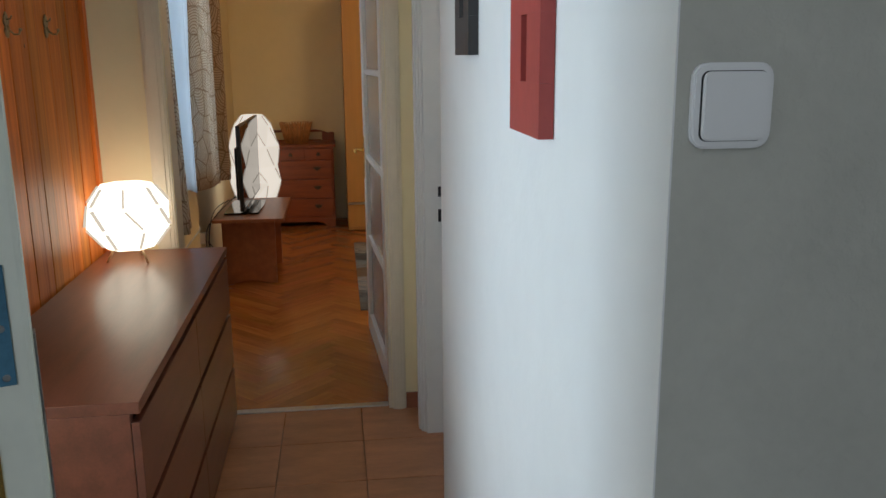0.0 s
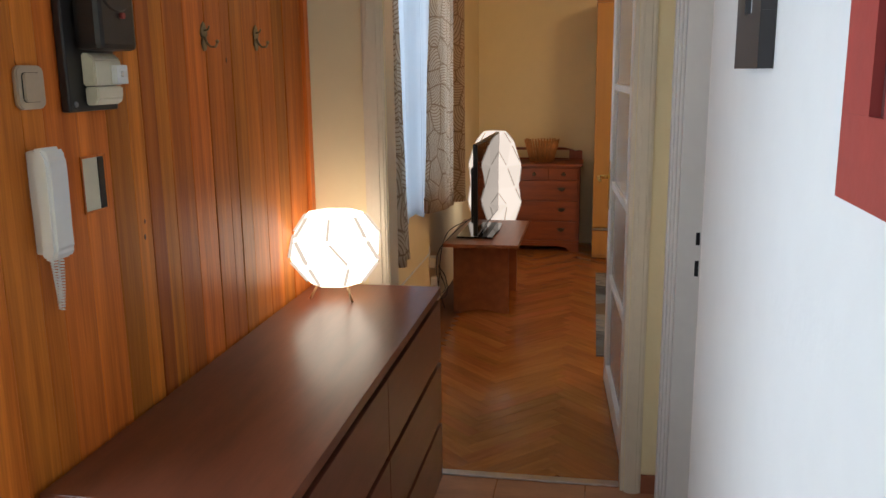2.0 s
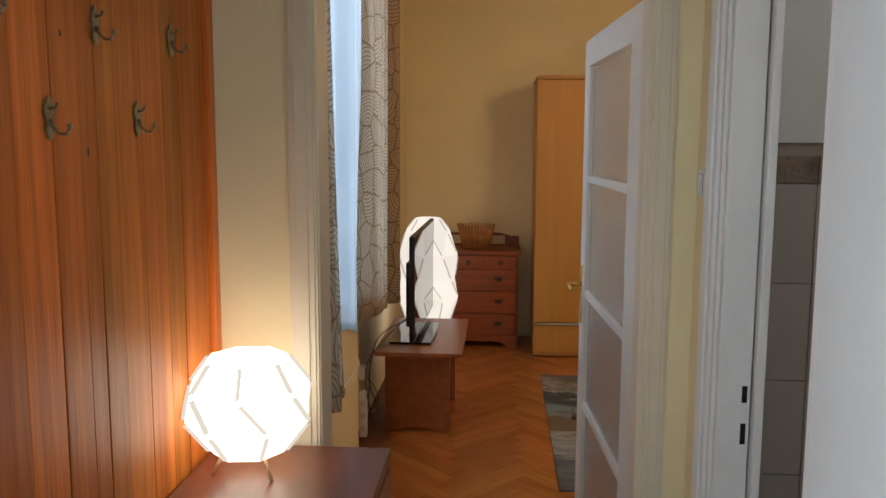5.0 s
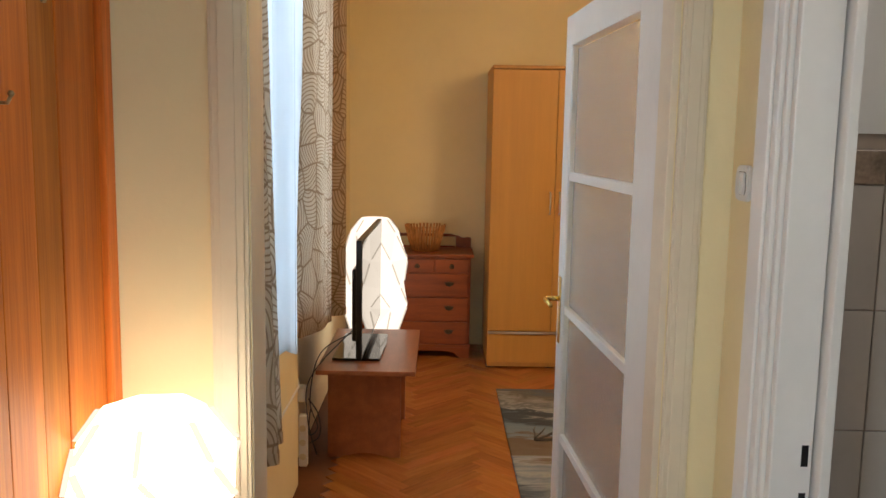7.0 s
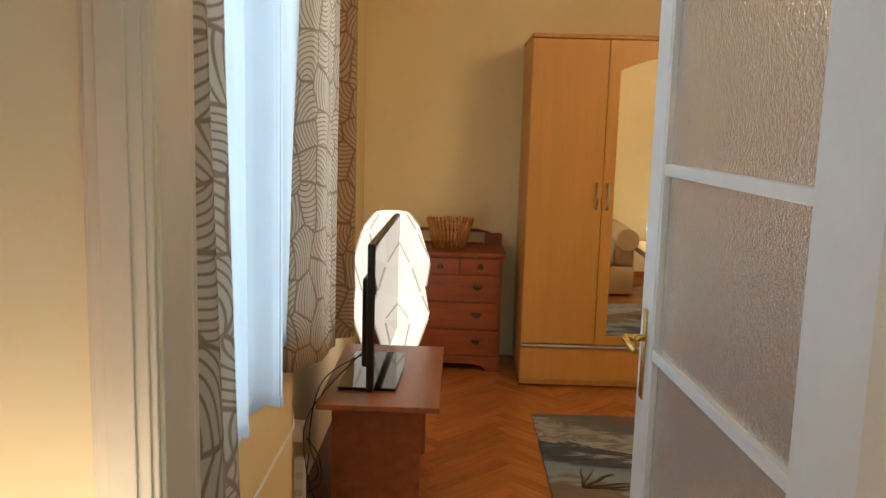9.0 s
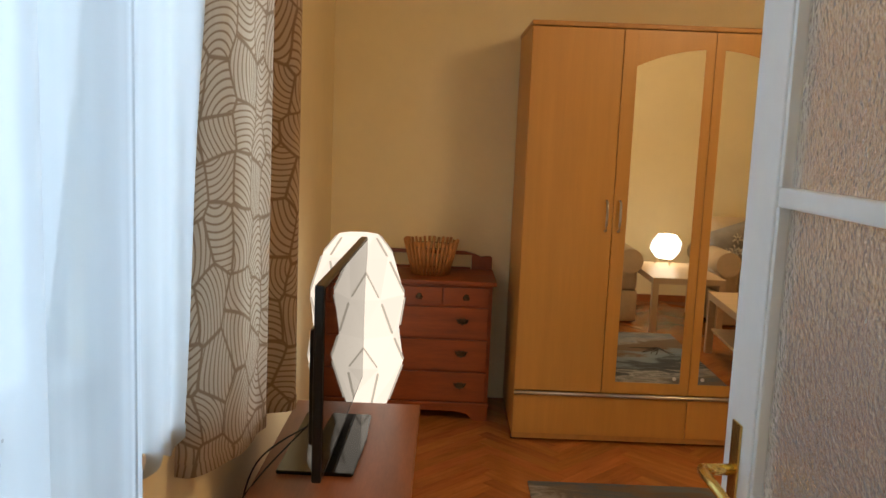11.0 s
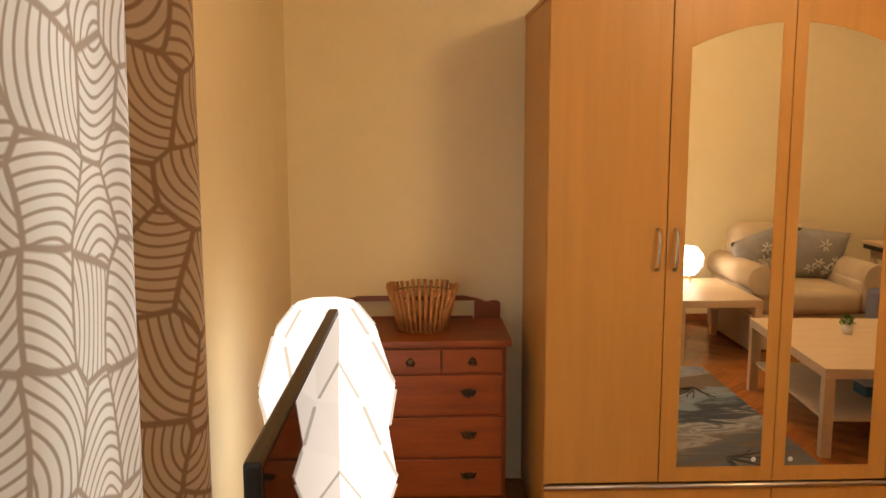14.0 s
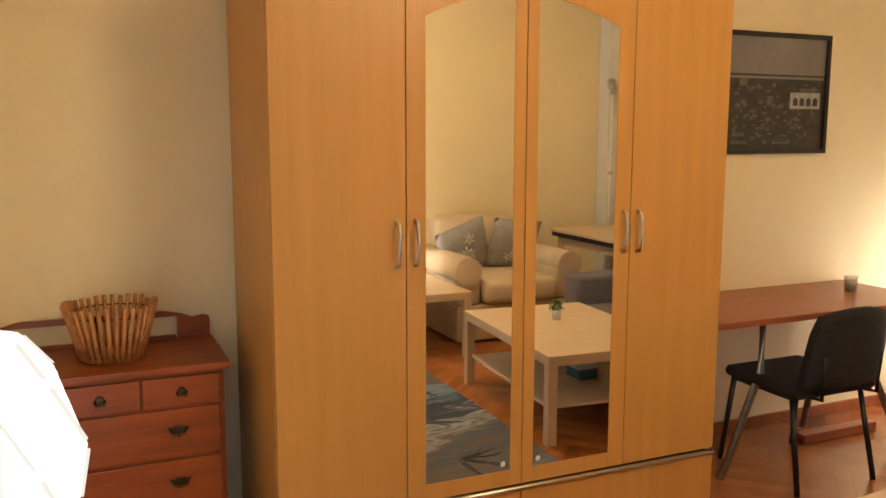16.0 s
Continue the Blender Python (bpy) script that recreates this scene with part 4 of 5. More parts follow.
# cables and power strip below the table
cb = thing("cable", (-.74, 5.1, .1), "black cables hanging behind the table", "cable")
for pts in ([(-.66, 5.40, .60), (-.78, 5.20, .50), (-.84, 5.08, .40), (-.83, 5.06, .22), (-.80, 5.12, .05)],
            [(-.66, 5.45, .58), (-.80, 5.25, .52), (-.845, 5.2, .3), (-.80, 5.15, .18), (-.835, 5.10, .16), (-.82, 5.05, .30)],
            [(-.84, 5.12, .33), (-.79, 5.10, .26), (-.79, 5.14, .14), (-.84, 5.14, .10)]):
    cv = []
    P = [Vector(p) for p in pts]
    for k in range(len(P) - 1):
        a, b, c, d = P[max(k - 1, 0)], P[k], P[k + 1], P[min(k + 2, len(P) - 1)]
        for s in range(8):
            t = s / 8
            cv.append(.5 * (2 * b + (c - a) * t + (2 * a - 5 * b + 4 * c - d) * t * t + (3 * b - a - 3 * c + d) * t ** 3))
    cv.append(P[-1])
    part("cord", T(cv, .0027, 6), CABLE, cb)
ps = thing("power_strip", (-.84, 5.05, .1), "white power strip standing against the wall", "power strip")
part("body", B(-.875, -.835, 5.04, 5.085, .02, .27, bevel=.006), WHITE_P, ps)
for k in range(3):
    part("socket", turned([(.016, 0), (.016, .002), (.013, .002), (.012, .0005)], (0, 0, 0), 14), IVORY, ps)
    LAST[0].matrix_basis = pose(-.855, 5.0395, .07 + .07 * k, 90, 0, 0)
    LAST[0].matrix_parent_inverse = ps.matrix_basis.inverted()
ad = thing("power_adapter", (-.87, 5.13, .33), "white plug adapter on the wall", "plug")
part("body", B(XL + .001, XL + .055, 5.09, 5.16, .32, .39, bevel=.008), WHITE_P, ad)
cc = solid("cable_cover", T([(XL + .059, 3.35, .455), (XL + .059, 4.86, .462), (XL + .055, 4.90, .462), (XL + .010, 5.10, .455)], .0055, 6), WHITE_P, "thin white cable cover on the wall", "cable cover")

# ---- floor lamp ----
def floor_lamp(cx, cy, label, shade):
    t = thing("floor_lamp", (cx, cy, 0), label, "floor lamp", "faceted floor lamps")
    faceted_shade([(.083, 1.095, 0), (.150, 1.010, 0), (.200, .850, 1), (.187, .690, 2), (.204, .566, 3), (.140, .377, 3), (.085, .230, 3)], 7, (cx, cy), t, shade, .0032)
    for k in range(3):
        a = math.radians(90 + 120 * k)
        part("leg", T([(cx + .12 * math.cos(a), cy + .12 * math.sin(a), .001), (cx + .05 * math.cos(a), cy + .05 * math.sin(a), .24)], .008, 8), PINE_LEG, t)
    return t


floor_lamp(-.615, 6.305, "tall faceted paper floor lamp, lit, beside the television", SHADE)

# ---- cherry dresser ----
DX0, DX1, DY0, DY1 = -.775, .022, DRES_Y, YB - .012
dr = thing("dresser", ((DX0 + DX1) / 2, (DY0 + DY1) / 2, 0), "reddish cherry wood dresser with a low gallery back", "dresser")
part("body", B(DX0 + .012, DX1 - .012, DY0 + .016, DY1, .075, .735, bevel=.003), CHERRY, dr)
part("top", B(DX0 - .004, DX1 + .008, DY0 - .012, DY1 + .004, .7354, .760, bevel=.006), CHERRY, dr)
part("skirt", prism([(DX0 + .012, 0), (DX0 + .09, 0), (DX0 + .12, .035), (DX0 + .2, .05), (DX1 - .2, .05), (DX1 - .12, .035), (DX1 - .09, 0), (DX1 - .012, 0), (DX1 - .012, .0745), (DX0 + .012, .0745)], "y", DY0 + .004, DY0 + .030), CHERRY, dr)
for x_ in (DX0 + .03, DX1 - .07):
    part("foot", B(x_, x_ + .04, DY1 - .06, DY1 - .02, 0, .0745), CHERRY, dr)
part("base_moulding", B(DX0 + .006, DX1 - .006, DY0 - .002, DY0 + .015, .0755, .098, bevel=.005), CHERRY, dr)
w3 = (DX1 - DX0 - .05) / 3
for k in range(3):
    a = DX0 + .025 + k * w3
    d = part("drawer_front", B(a + .004, a + w3 - .004, DY0, DY0 + .0158, .628, .722, bevel=.003), CHERRY, dr)
    part("drop_handle", T([(a + w3 / 2 - .016, DY0 - .002, .672), (a + w3 / 2 - .012, DY0 - .012, .660), (a + w3 / 2 + .012, DY0 - .012, .660), (a + w3 / 2 + .016, DY0 - .002, .672)], .0035, 6), BRONZE, d)
    part("handle_plate", turned([(.014, 0), (.011, .003)], (0, 0, 0), 12), BRONZE, dr)
    LAST[0].matrix_basis = pose(a + w3 / 2, DY0 - .0002, .675, 90, 0, 0)
    LAST[0].matrix_parent_inverse = dr.matrix_basis.inverted()
for z0, z1 in ((.452, .615), (.275, .440), (.105, .263)):
    d = part("drawer_front", B(DX0 + .029, DX1 - .029, DY0, DY0 + .0158, z0, z1, bevel=.003), CHERRY, dr)
    for x_ in (DX0 + .19, DX1 - .165):
        zc = (z0 + z1) / 2 + .01
        bat = [(-.036, .014), (-.020, .010), (-.010, .018), (0, .012), (.010, .018), (.020, .010), (.036, .014), (.026, -.006), (.012, -.012), (0, -.024), (-.012, -.012), (-.026, -.006)]
        part("handle_plate", prism([(x_ + u, zc + v) for u, v in bat], "y", DY0 - .003, DY0 - .0003), BRONZE, d)
        part("bail_handle", T([(x_ - .024, DY0 - .004, zc + .004), (x_ - .020, DY0 - .016, zc - .008), (x_ + .020, DY0 - .016, zc - .008), (x_ + .024, DY0 - .004, zc + .004)], .0035, 6), BRONZE, d)
gx0, gx1 = DX0 + .005, DX1 - .001
xm = (gx0 + gx1) / 2
GZ = .760
part("gallery_rail", prism([(gx0 + .09, GZ + .088), (gx0 + .16, GZ + .104), (gx1 - .16, GZ + .104), (gx1 - .09, GZ + .088), (gx1 - .11, GZ + .083), (gx0 + .11, GZ + .083)], "y", DY1 - .020, DY1 - .003, .002), CHERRY, dr)
for x_, s_ in ((gx0, 1), (gx1, -1)):
    part("gallery_end", prism([(x_, GZ + .0005), (x_ + s_ * .115, GZ + .0005), (x_ + s_ * .115, GZ + .0825), (x_ + s_ * .09, GZ + .086), (x_ + s_ * .06, GZ + .074), (x_ + s_ * .03, GZ + .080), (x_ + s_ * .008, GZ + .078), (x_, GZ + .070)], "y", DY1 - .022, DY1 - .002), CHERRY, dr)
part("gallery_post", B(xm - .012, xm + .012, DY1 - .019, DY1 - .004, GZ + .0005, GZ + .0828), CHERRY, dr)
part("gallery_base", B(gx0 + .121, gx1 - .121, DY1 - .02, DY1 - .004, GZ + .0005, GZ + .012), CHERRY, dr)

# basket of upright sticks
bk = thing("basket", (-.325, DRES_Y + .20, .760), "round basket of upright brown wooden sticks", "basket")
bcx, bcy, bz = -.325, DRES_Y + .20, .7605
part("bottom", turned([(.098, 0), (.100, .008)], (bcx, bcy, bz), 24), STICK, bk)
rg = random.Random(2)
for k in range(34):
    a = 2 * math.pi * k / 34
    h = .185 + rg.uniform(-.006, .008)
    c, s = math.cos(a), math.sin(a)
    part("stick", T([(bcx + .098 * c, bcy + .098 * s, bz + .004), (bcx + .147 * c, bcy + .147 * s, bz + h)], .0078, 6), STICK, bk)
for r_, z_ in ((.101, .02), (.136, .155)):
    part("wire_ring", T([(bcx + r_ * math.cos(2 * math.pi * k / 30), bcy + r_ * math.sin(2 * math.pi * k / 30), bz + z_) for k in range(31)], .0025, 6), BRONZE, bk)

# ---- wardrobe ----
WX = [WARD_X + .4365 * k for k in range(5)]
WF, WH = WARD_Y, WARD_H
wr = thing("wardrobe", ((WX[0] + WX[4]) / 2, WF + .3, 0), "four-door beech wardrobe with two arched mirrors", "wardrobe")
WD = .655
part("side", B(WX[0], WX[0] + .018, WF + .020, WF + WD, .03, WH - .024, bevel=.002), BEECH, wr)
part("side", B(WX[4] - .018, WX[4], WF + .020, WF + WD, .03, WH - .024, bevel=.002), BEECH, wr)
part("back", B(WX[0] + .019, WX[4] - .019, WF + WD - .012, WF + WD - .004, .05, WH - .03), BEECH_D, wr)
part("cornice", B(WX[0] - .004, WX[4] + .004, WF - .010, WF + WD, WH - .0235, WH, bevel=.006), BEECH_D, wr)
part("plinth", B(WX[0] + .002, WX[4] - .002, WF + .008, WF + WD, .012, .040, bevel=.002), BEECH_D, wr)
for k in range(5):
    part("foot", B(WX[k] - (.04 if k == 4 else .0 if k == 0 else .02), WX[k] + (.04 if k == 0 else 0 if k == 4 else .02), WF + .03, WF + .07, 0, .0118), BLACK, wr)
for a, b in ((WX[0], WX[2]), (WX[2], WX[4])):
    part("drawer_front", B(a + .002, b - .002, WF, WF + .018, .042, .242, bevel=.002), BEECH, wr)
part("handle_rail", T([(WX[0] + .002, WF - .006, .254), (WX[4] - .002, WF - .006, .254)], .0105, 10), ALU, wr, "grey metal handle rail")
Z0, Z1 = .268, WH - .027
arch_top = lambda x: ARCH_Z - .085 * (abs(x - WX[2]) / .36) ** 2
doors = []
for k in range(4):
    a, b = WX[k] + .0018, WX[k + 1] - .0018
    if k in (0, 3):
        dd = part("door", B(a, b, WF, WF + .018, Z0, Z1, bevel=.002), BEECH, wr)
        doors.append(dd)
    else:
        m0, m1 = (a + .066, b - .044) if k == 1 else (a + .044, b - .066)
        dd = part("door", B(a, b, WF + .004, WF + .018, Z0, Z1, bevel=.001), BEECH, wr)
        doors.append(dd)
        MZ0 = .325
        for c0, c1 in ((a, m0), (m1, b)):
            part("frame_stile", B(c0, c1, WF, WF + .0038, Z0, Z1, bevel=.0006), BEECH, dd)
        part("frame_rail", B(m0 + .0002, m1 - .0002, WF, WF + .0038, Z0, MZ0), BEECH, dd)
        xs = [m0 + .0002 + (m1 - m0 - .0004) * i / 14 for i in range(15)]
        part("arched_rail", prism([(x, arch_top(x)) for x in xs] + [(m1 - .0002, Z1), (m0 + .0002, Z1)], "y", WF, WF + .0038), BEECH, dd)
        part("mirror", prism([(m0 + .0003, MZ0 + .0003), (m1 - .0003, MZ0 + .0003)] + [(x, arch_top(x) - .0003) for x in xs[::-1]], "y", WF + .0015, WF + .0036), MIRROR, dd, "tall mirror with arched top")
        dx = m1 - .028 if k == 1 else m0 + .022
        part("sticker", turned([(.010, 0), (.009, .0006)], (0, 0, 0), 14), WHITE_P, wr)
        LAST[0].matrix_basis = pose(dx, WF + .0012, MZ0 + .026, 90, 0, 0)
        LAST[0].matrix_parent_inverse = wr.matrix_basis.inverted()
for dd, x_ in zip(doors, (WX[1] - .033, WX[1] + .031, WX[3] - .033, WX[3] + .031)):
    part("handle", T([(x_, WF - .0003, HAND_Z), (x_, WF - .022, HAND_Z + .006), (x_, WF - .029, HAND_Z + .03), (x_, WF - .031, HAND_Z + .074), (x_, WF - .029, HAND_Z + .118), (x_, WF - .022, HAND_Z + .142), (x_, WF - .0003, HAND_Z + .148)], .0062, 8), ALU, dd, "silver bow handle")
solid("wall_conduit", B(1.575, 1.585, YB - .006, YB - .0005, 2.0, CZ - .002), WALL, "thin cream conduit on the wall", "conduit")

# ---- rug ----
bm = B(.155, 1.575, 4.46, 6.385, .0012, .011, bevel=.003)
rug = tagged(thing("rug", (.8, 5.4, 0), "abstract grey, brown and blue rug on parquet", "rug"))
part("weave", bm, RUG, rug)
rb = random.Random(9)
for (bx, by, ang) in ((.30, 5.46, 1.1), (1.16, 6.05, .7), (1.36, 4.93, 2.0)):
    for j in range(7):
        a = ang + rb.uniform(-1.1, 1.1)
        pts = [(bx, by, .0115)]
        for s in range(4):
            a += rb.uniform(-.4, .4)
            pts.append((pts[-1][0] + .055 * math.cos(a), pts[-1][1] + .055 * math.sin(a), .0115))
        part("branch_motif", T(pts, .0075, 4, .003), BLKFRAME, rug)

# ---- things seen in the mirrors ----
def lack_table(m, lx, ly, h, label, shelf):
    t = thing("coffee_table" if shelf else "side_table", m, label, "table")
    part("tabletop", B(-lx / 2, lx / 2, -ly / 2, ly / 2, h - .05, h, bevel=.002), BIRCH, t, local=True)
    for sx in (-1, 1):
        for sy in (-1, 1):
            x_, y_ = sx * (lx / 2 - .026), sy * (ly / 2 - .026)
            part("leg", B(x_ - .025, x_ + .025, y_ - .025, y_ + .025, 0, h - .0502, bevel=.002), BIRCH, t, local=True)
    if shelf:
        part("shelf", B(-lx / 2 + .03, lx / 2 - .03, -ly / 2 + .052, ly / 2 - .052, .17, .186, bevel=.001), BIRCH, t, local=True)
    return t


COFM = pose(2.045, 5.52, 0, 0, 0, 4)
lack_table(COFM, .78, 1.12, .45, "low birch coloured coffee table with a shelf", True)
lack_table(pose(1.712, 3.97, 0, 0, 0, 0), .58, .88, .45, "square birch coloured side table", False)
table_lamp(1.705, 3.66, .45, "glowing faceted paper lamp on the side table", .87, SHADE_S)
pp = thing("potted_plant", (2.08, 5.36, .45), "tiny green plant in a white pot", "plant")
part("pot", turned([(.024, 0), (.033, .055), (.030, .055), (.028, .045)], (2.08, 5.36, .4505), 18), WHITE_P, pp)
bm = bmesh.new()
rl = random.Random(6)
for k in range(90):
    a, e, r = rl.uniform(0, 6.28), rl.uniform(-.2, 1.4), rl.uniform(.022, .042)
    c = Vector((2.08 + r * math.cos(a) * math.cos(e), 5.36 + r * math.sin(a) * math.cos(e), .515 + r * math.sin(e)))
    u = Vector((rl.uniform(-1, 1), rl.uniform(-1, 1), rl.uniform(-.3, 1))).normalized() * .012
    v = u.orthogonal().normalized() * .005
    bm.faces.new([bm.verts.new(c - u), bm.verts.new(c + v), bm.verts.new(c + u), bm.verts.new(c - v)])
part("leaves", bm, LEAF, pp)
bx = thing("storage_box", (2.05, 5.75, .187), "blue box on the table's lower shelf", "box")
part("body", B(2.02, 2.14, 5.57, 5.70, .1865, .245, bevel=.006), BLUE, bx)
part("lid", B(2.015, 2.145, 5.565, 5.705, .2453, .255, bevel=.003), PAPER, bx)


def soft(x0, x1, y0, y1, z0, z1, r=.04, seg=4):
    bm = bmesh.new()
    box(bm, x0, x1, y0, y1, z0, z1)
    bmesh.ops.bevel(bm, geom=list(bm.edges), offset=r, segments=seg, affect='EDGES', profile=.5)
    for f in bm.faces:
        f.smooth = True
    return bm


ac = thing("armchair", pose(2.535, 3.66, 0, 0, 0, 0), "cream slipcovered armchair with rolled arms", "armchair")
part("skirt", soft(-.50, .50, -.42, .44, .015, .28, .02, 2), SOFA, ac, local=True)
part("seat_cushion", soft(-.30, .30, -.20, .50, .285, .455, .05), SOFA, ac, local=True)
part("backrest", soft(-.38, .38, -.46, -.22, .282, .86, .09), SOFA, ac, local=True)
for s in (-1, 1):
    part("arm", soft(s * .40 - .09, s * .40 + .09, -.40, .44, .282, .52, .03, 2), SOFA, ac, local=True)
    bm = T([(s * .42, -.40, .53), (s * .42, .46, .53)], .105, 16)
    part("arm_roll", bm, SOFA, ac, local=True)


def cushion(m, label):
    c = thing("cushion", m, label, "cushion", "cushions on the armchair")
    bm = bmesh.new()
    n_ = 10
    for side in (1, -1):
        g = [[bm.verts.new((.42 * (i / n_ - .5), side * .075 * (max(0, (1 - abs(2 * i / n_ - 1) ** 2.2)) * max(0, (1 - abs(2 * j / n_ - 1) ** 2.2))) ** .6, .42 * j / n_)) for j in range(n_ + 1)] for i in range(n_ + 1)]
        for i in range(n_):
            for j in range(n_):
                bm.faces.new((g[i][j], g[i + 1][j], g[i + 1][j + 1], g[i][j + 1])).smooth = True
    bmesh.ops.remove_doubles(bm, verts=bm.verts, dist=.0005)
    part("cover", bm, CUSH, c, local=True)
    rp = random.Random(int(abs(m.translation.x) * 100))
    for k in range(5):
        cx_, cz_ = rp.uniform(-.13, .13), rp.uniform(.09, .33)
        for q in range(6):
            a = q * 1.047 + rp.uniform(-.2, .2)
            pts = [(cx_ + r * math.cos(a + r * 6), .082 - 1.1 * ((cx_ + r * math.cos(a)) ** 2 + (cz_ + r * math.sin(a) - .21) ** 2), cz_ + r * math.sin(a + r * 6)) for r in (.012, .03, .048)]
            part("petal_print", T(pts, .009, 5, .006), CUSH_W, c, local=True)
    return c


cushion(pose(2.375, 3.55, .44, 18, -20, 0) @ pose(0, 0, 0, -36, 0, 0), "grey cushion with white flower print")
cushion(pose(2.715, 3.55, .44, 18, 6, 0) @ pose(0, 0, 0, -36, 0, 0), "grey cushion with white flower print")

copy_thing(ac, pose(.88, 3.66, 0, 0, 0, 0))
sf = thing("sofa", pose(2.98, 5.55, 0), "low grey upholstered sofa", "sofa")
part("base", soft(-.43, .50, -.80, .80, .06, .30, .02, 2), SOFA_G, sf, local=True)
part("seat_cushion", soft(-.47, .27, -.62, .62, .302, .42, .035), SOFA_G, sf, local=True)
part("backrest", soft(.28, .50, -.78, .78, .302, .66, .05), SOFA_G, sf, local=True)
for y0, y1 in ((-.81, -.635), (.635, .81)):
    part("arm", soft(-.47, .275, y0, y1, .302, .60, .035), SOFA_G, sf, local=True)
for x_ in (-.38, .44):
    for y_ in (-.74, .74):
        part("foot", T([(x_, y_, 0), (x_, y_, .0598)], .02, 8), BLACK, sf, local=True)

hs = thing("console_table", (3.6, 3.95, 0), "cream console with a dark gap below its top", "console")
part("top", B(3.150, 3.99, 3.50, 4.45, .712, .738, bevel=.003), BIRCH, hs)
part("dark_gap", B(3.160, 3.98, 3.510, 4.44, .676, .7118), BLACK, hs)
part("apron", B(3.215, 3.245, 3.56, 4.40, .605, .6758, bevel=.002), BIRCH, hs)
for y_ in (3.56, 4.36):
    part("leg", B(3.215, 3.255, y_ - .0405, y_ - .0005, 0, .6758, bevel=.002), BIRCH, hs)
    part("leg", B(3.93, 3.97, y_ - .0405, y_ - .0005, 0, .6758, bevel=.002), BIRCH, hs)
part("back_panel", B(3.70, 3.716, 3.561, 4.318, .04, .6758), BIRCH, hs)
pi = thing("heating_pipe", (3.88, 3.28, 0), "thin white heating pipe with an elbow", "pipe")
part("riser", T([(3.88, 3.28, 0), (3.88, 3.28, 1.87)], .012, 10), GLOSS_W, pi)
part("elbow", T([(3.88, 3.28, 1.84), (3.88, 3.28, 1.89), (3.885, 3.25, 1.93), (3.90, 3.22, 1.945), (3.93, 3.202, 1.945)], .034, 12), ALU, pi)
part("collar", turned([(.020, 0), (.020, .03)], (3.88, 3.28, 1.15), 12), ALU, pi)
part("column", B(3.90, 3.999, 3.045, 3.20, .001, CZ - .002), WALL_W, pi)

# ---- desk corner ----
dk = thing("desk", (2.6, 7.42, 0), "red-brown desk on slanted grey steel legs", "desk")
part("tabletop", B(DESK_X0, 3.30, DESK_Y0, YB - .006, .713, .7397, bevel=.004), DESK_M, dk)
for x_, s in ((2.335, -1), (3.00, 1)):
    part("leg", T([(x_, DESK_Y0 + .14, .7124), (x_, DESK_Y0 + .14, .46), (x_ + s * .23, DESK_Y0 + .11, .012)], .017, 10), STEEL, dk)
    part("leg", T([(x_ + s * .1, YB - .10, .7124), (x_ + s * .1, YB - .10, .53), (x_ - .06 if s > 0 else x_ - .06, YB - .14, .012)], .017, 10), STEEL, dk)
part("foot_bar", B(2.78, 3.28, YB - .30, YB - .24, .003, .05, bevel=.006), DESK_M, dk)
cu = thing("candle_glass", (CUP_X, CUP_Y, .74), "small clear glass on the desk", "glass")
part("glass", turned([(.030, 0), (.034, .075), (.032, .075), (.028, .006)], (CUP_X, CUP_Y, .7405), 20), THIN, cu)
part("candle", turned([(.0265, 0), (.0265, .050)], (CUP_X, CUP_Y, .747), 20), IVORY, cu)

cr = thing("office_chair", CHAIR, "black padded visitor chair on four steel legs", "chair")
part("seat", soft(-.23, .23, -.22, .22, .405, .455, .022), BLACK_F, cr, local=True)
bm = bmesh.new()
g = []
for i in range(13):
    u = i / 12 * 2 - 1
    col = []
    for j in range(9):
        v = j / 8
        wd = .225 * (1 - .10 * v - .22 * max(0, v - .72) ** 1.2 * 2)
        col.append((u * wd, -.245 - .05 * v + .045 * u * u, .46 + .345 * v - .035 * u * u * v * v))
    g.append(col)
for off in (0, -.035):
    gv = [[bm.verts.new((p[0], p[1] + off, p[2])) for p in c] for c in g]
    for i in range(12):
        for j in range(8):
            bm.faces.new((gv[i][j], gv[i + 1][j], gv[i + 1][j + 1], gv[i][j + 1])).smooth = True
    if off == 0:
        g0 = gv
rim = [(i, 0) for i in range(13)] + [(12, j) for j in range(1, 9)] + [(i, 8) for i in range(11, -1, -1)] + [(0, j) for j in range(7, 0, -1)]
for k in range(len(rim)):
    a, b = rim[k], rim[(k + 1) % len(rim)]
    bm.faces.new((g0[a[0]][a[1]], g0[b[0]][b[1]], gv[b[0]][b[1]], gv[a[0]][a[1]]))
part("backrest", bm, BLACK_F, cr, local=True)
for sx in (-1, 1):
    part("front_leg", T([(sx * .20, .18, .40), (sx * .225, .22, .0)], .0125, 8), BLACK_M, cr, local=True)
    part("rear_leg", T([(sx * .20, -.16, .40), (sx * .225, -.24, .0)], .0125, 8), BLACK_M, cr, local=True)
    part("back_support", T([(sx * .15, -.16, .41), (sx * .16, -.275, .42), (sx * .16, -.285, .60)], .010, 8), BLACK_M, cr, local=True)
    part("seat_rail", T([(sx * .20, -.17, .398), (sx * .20, .19, .398)], .011, 8), BLACK_M, cr, local=True)
part("cross_rail", T([(-.20, .18, .395), (.20, .18, .395)], .011, 8), BLACK_M, cr, local=True)

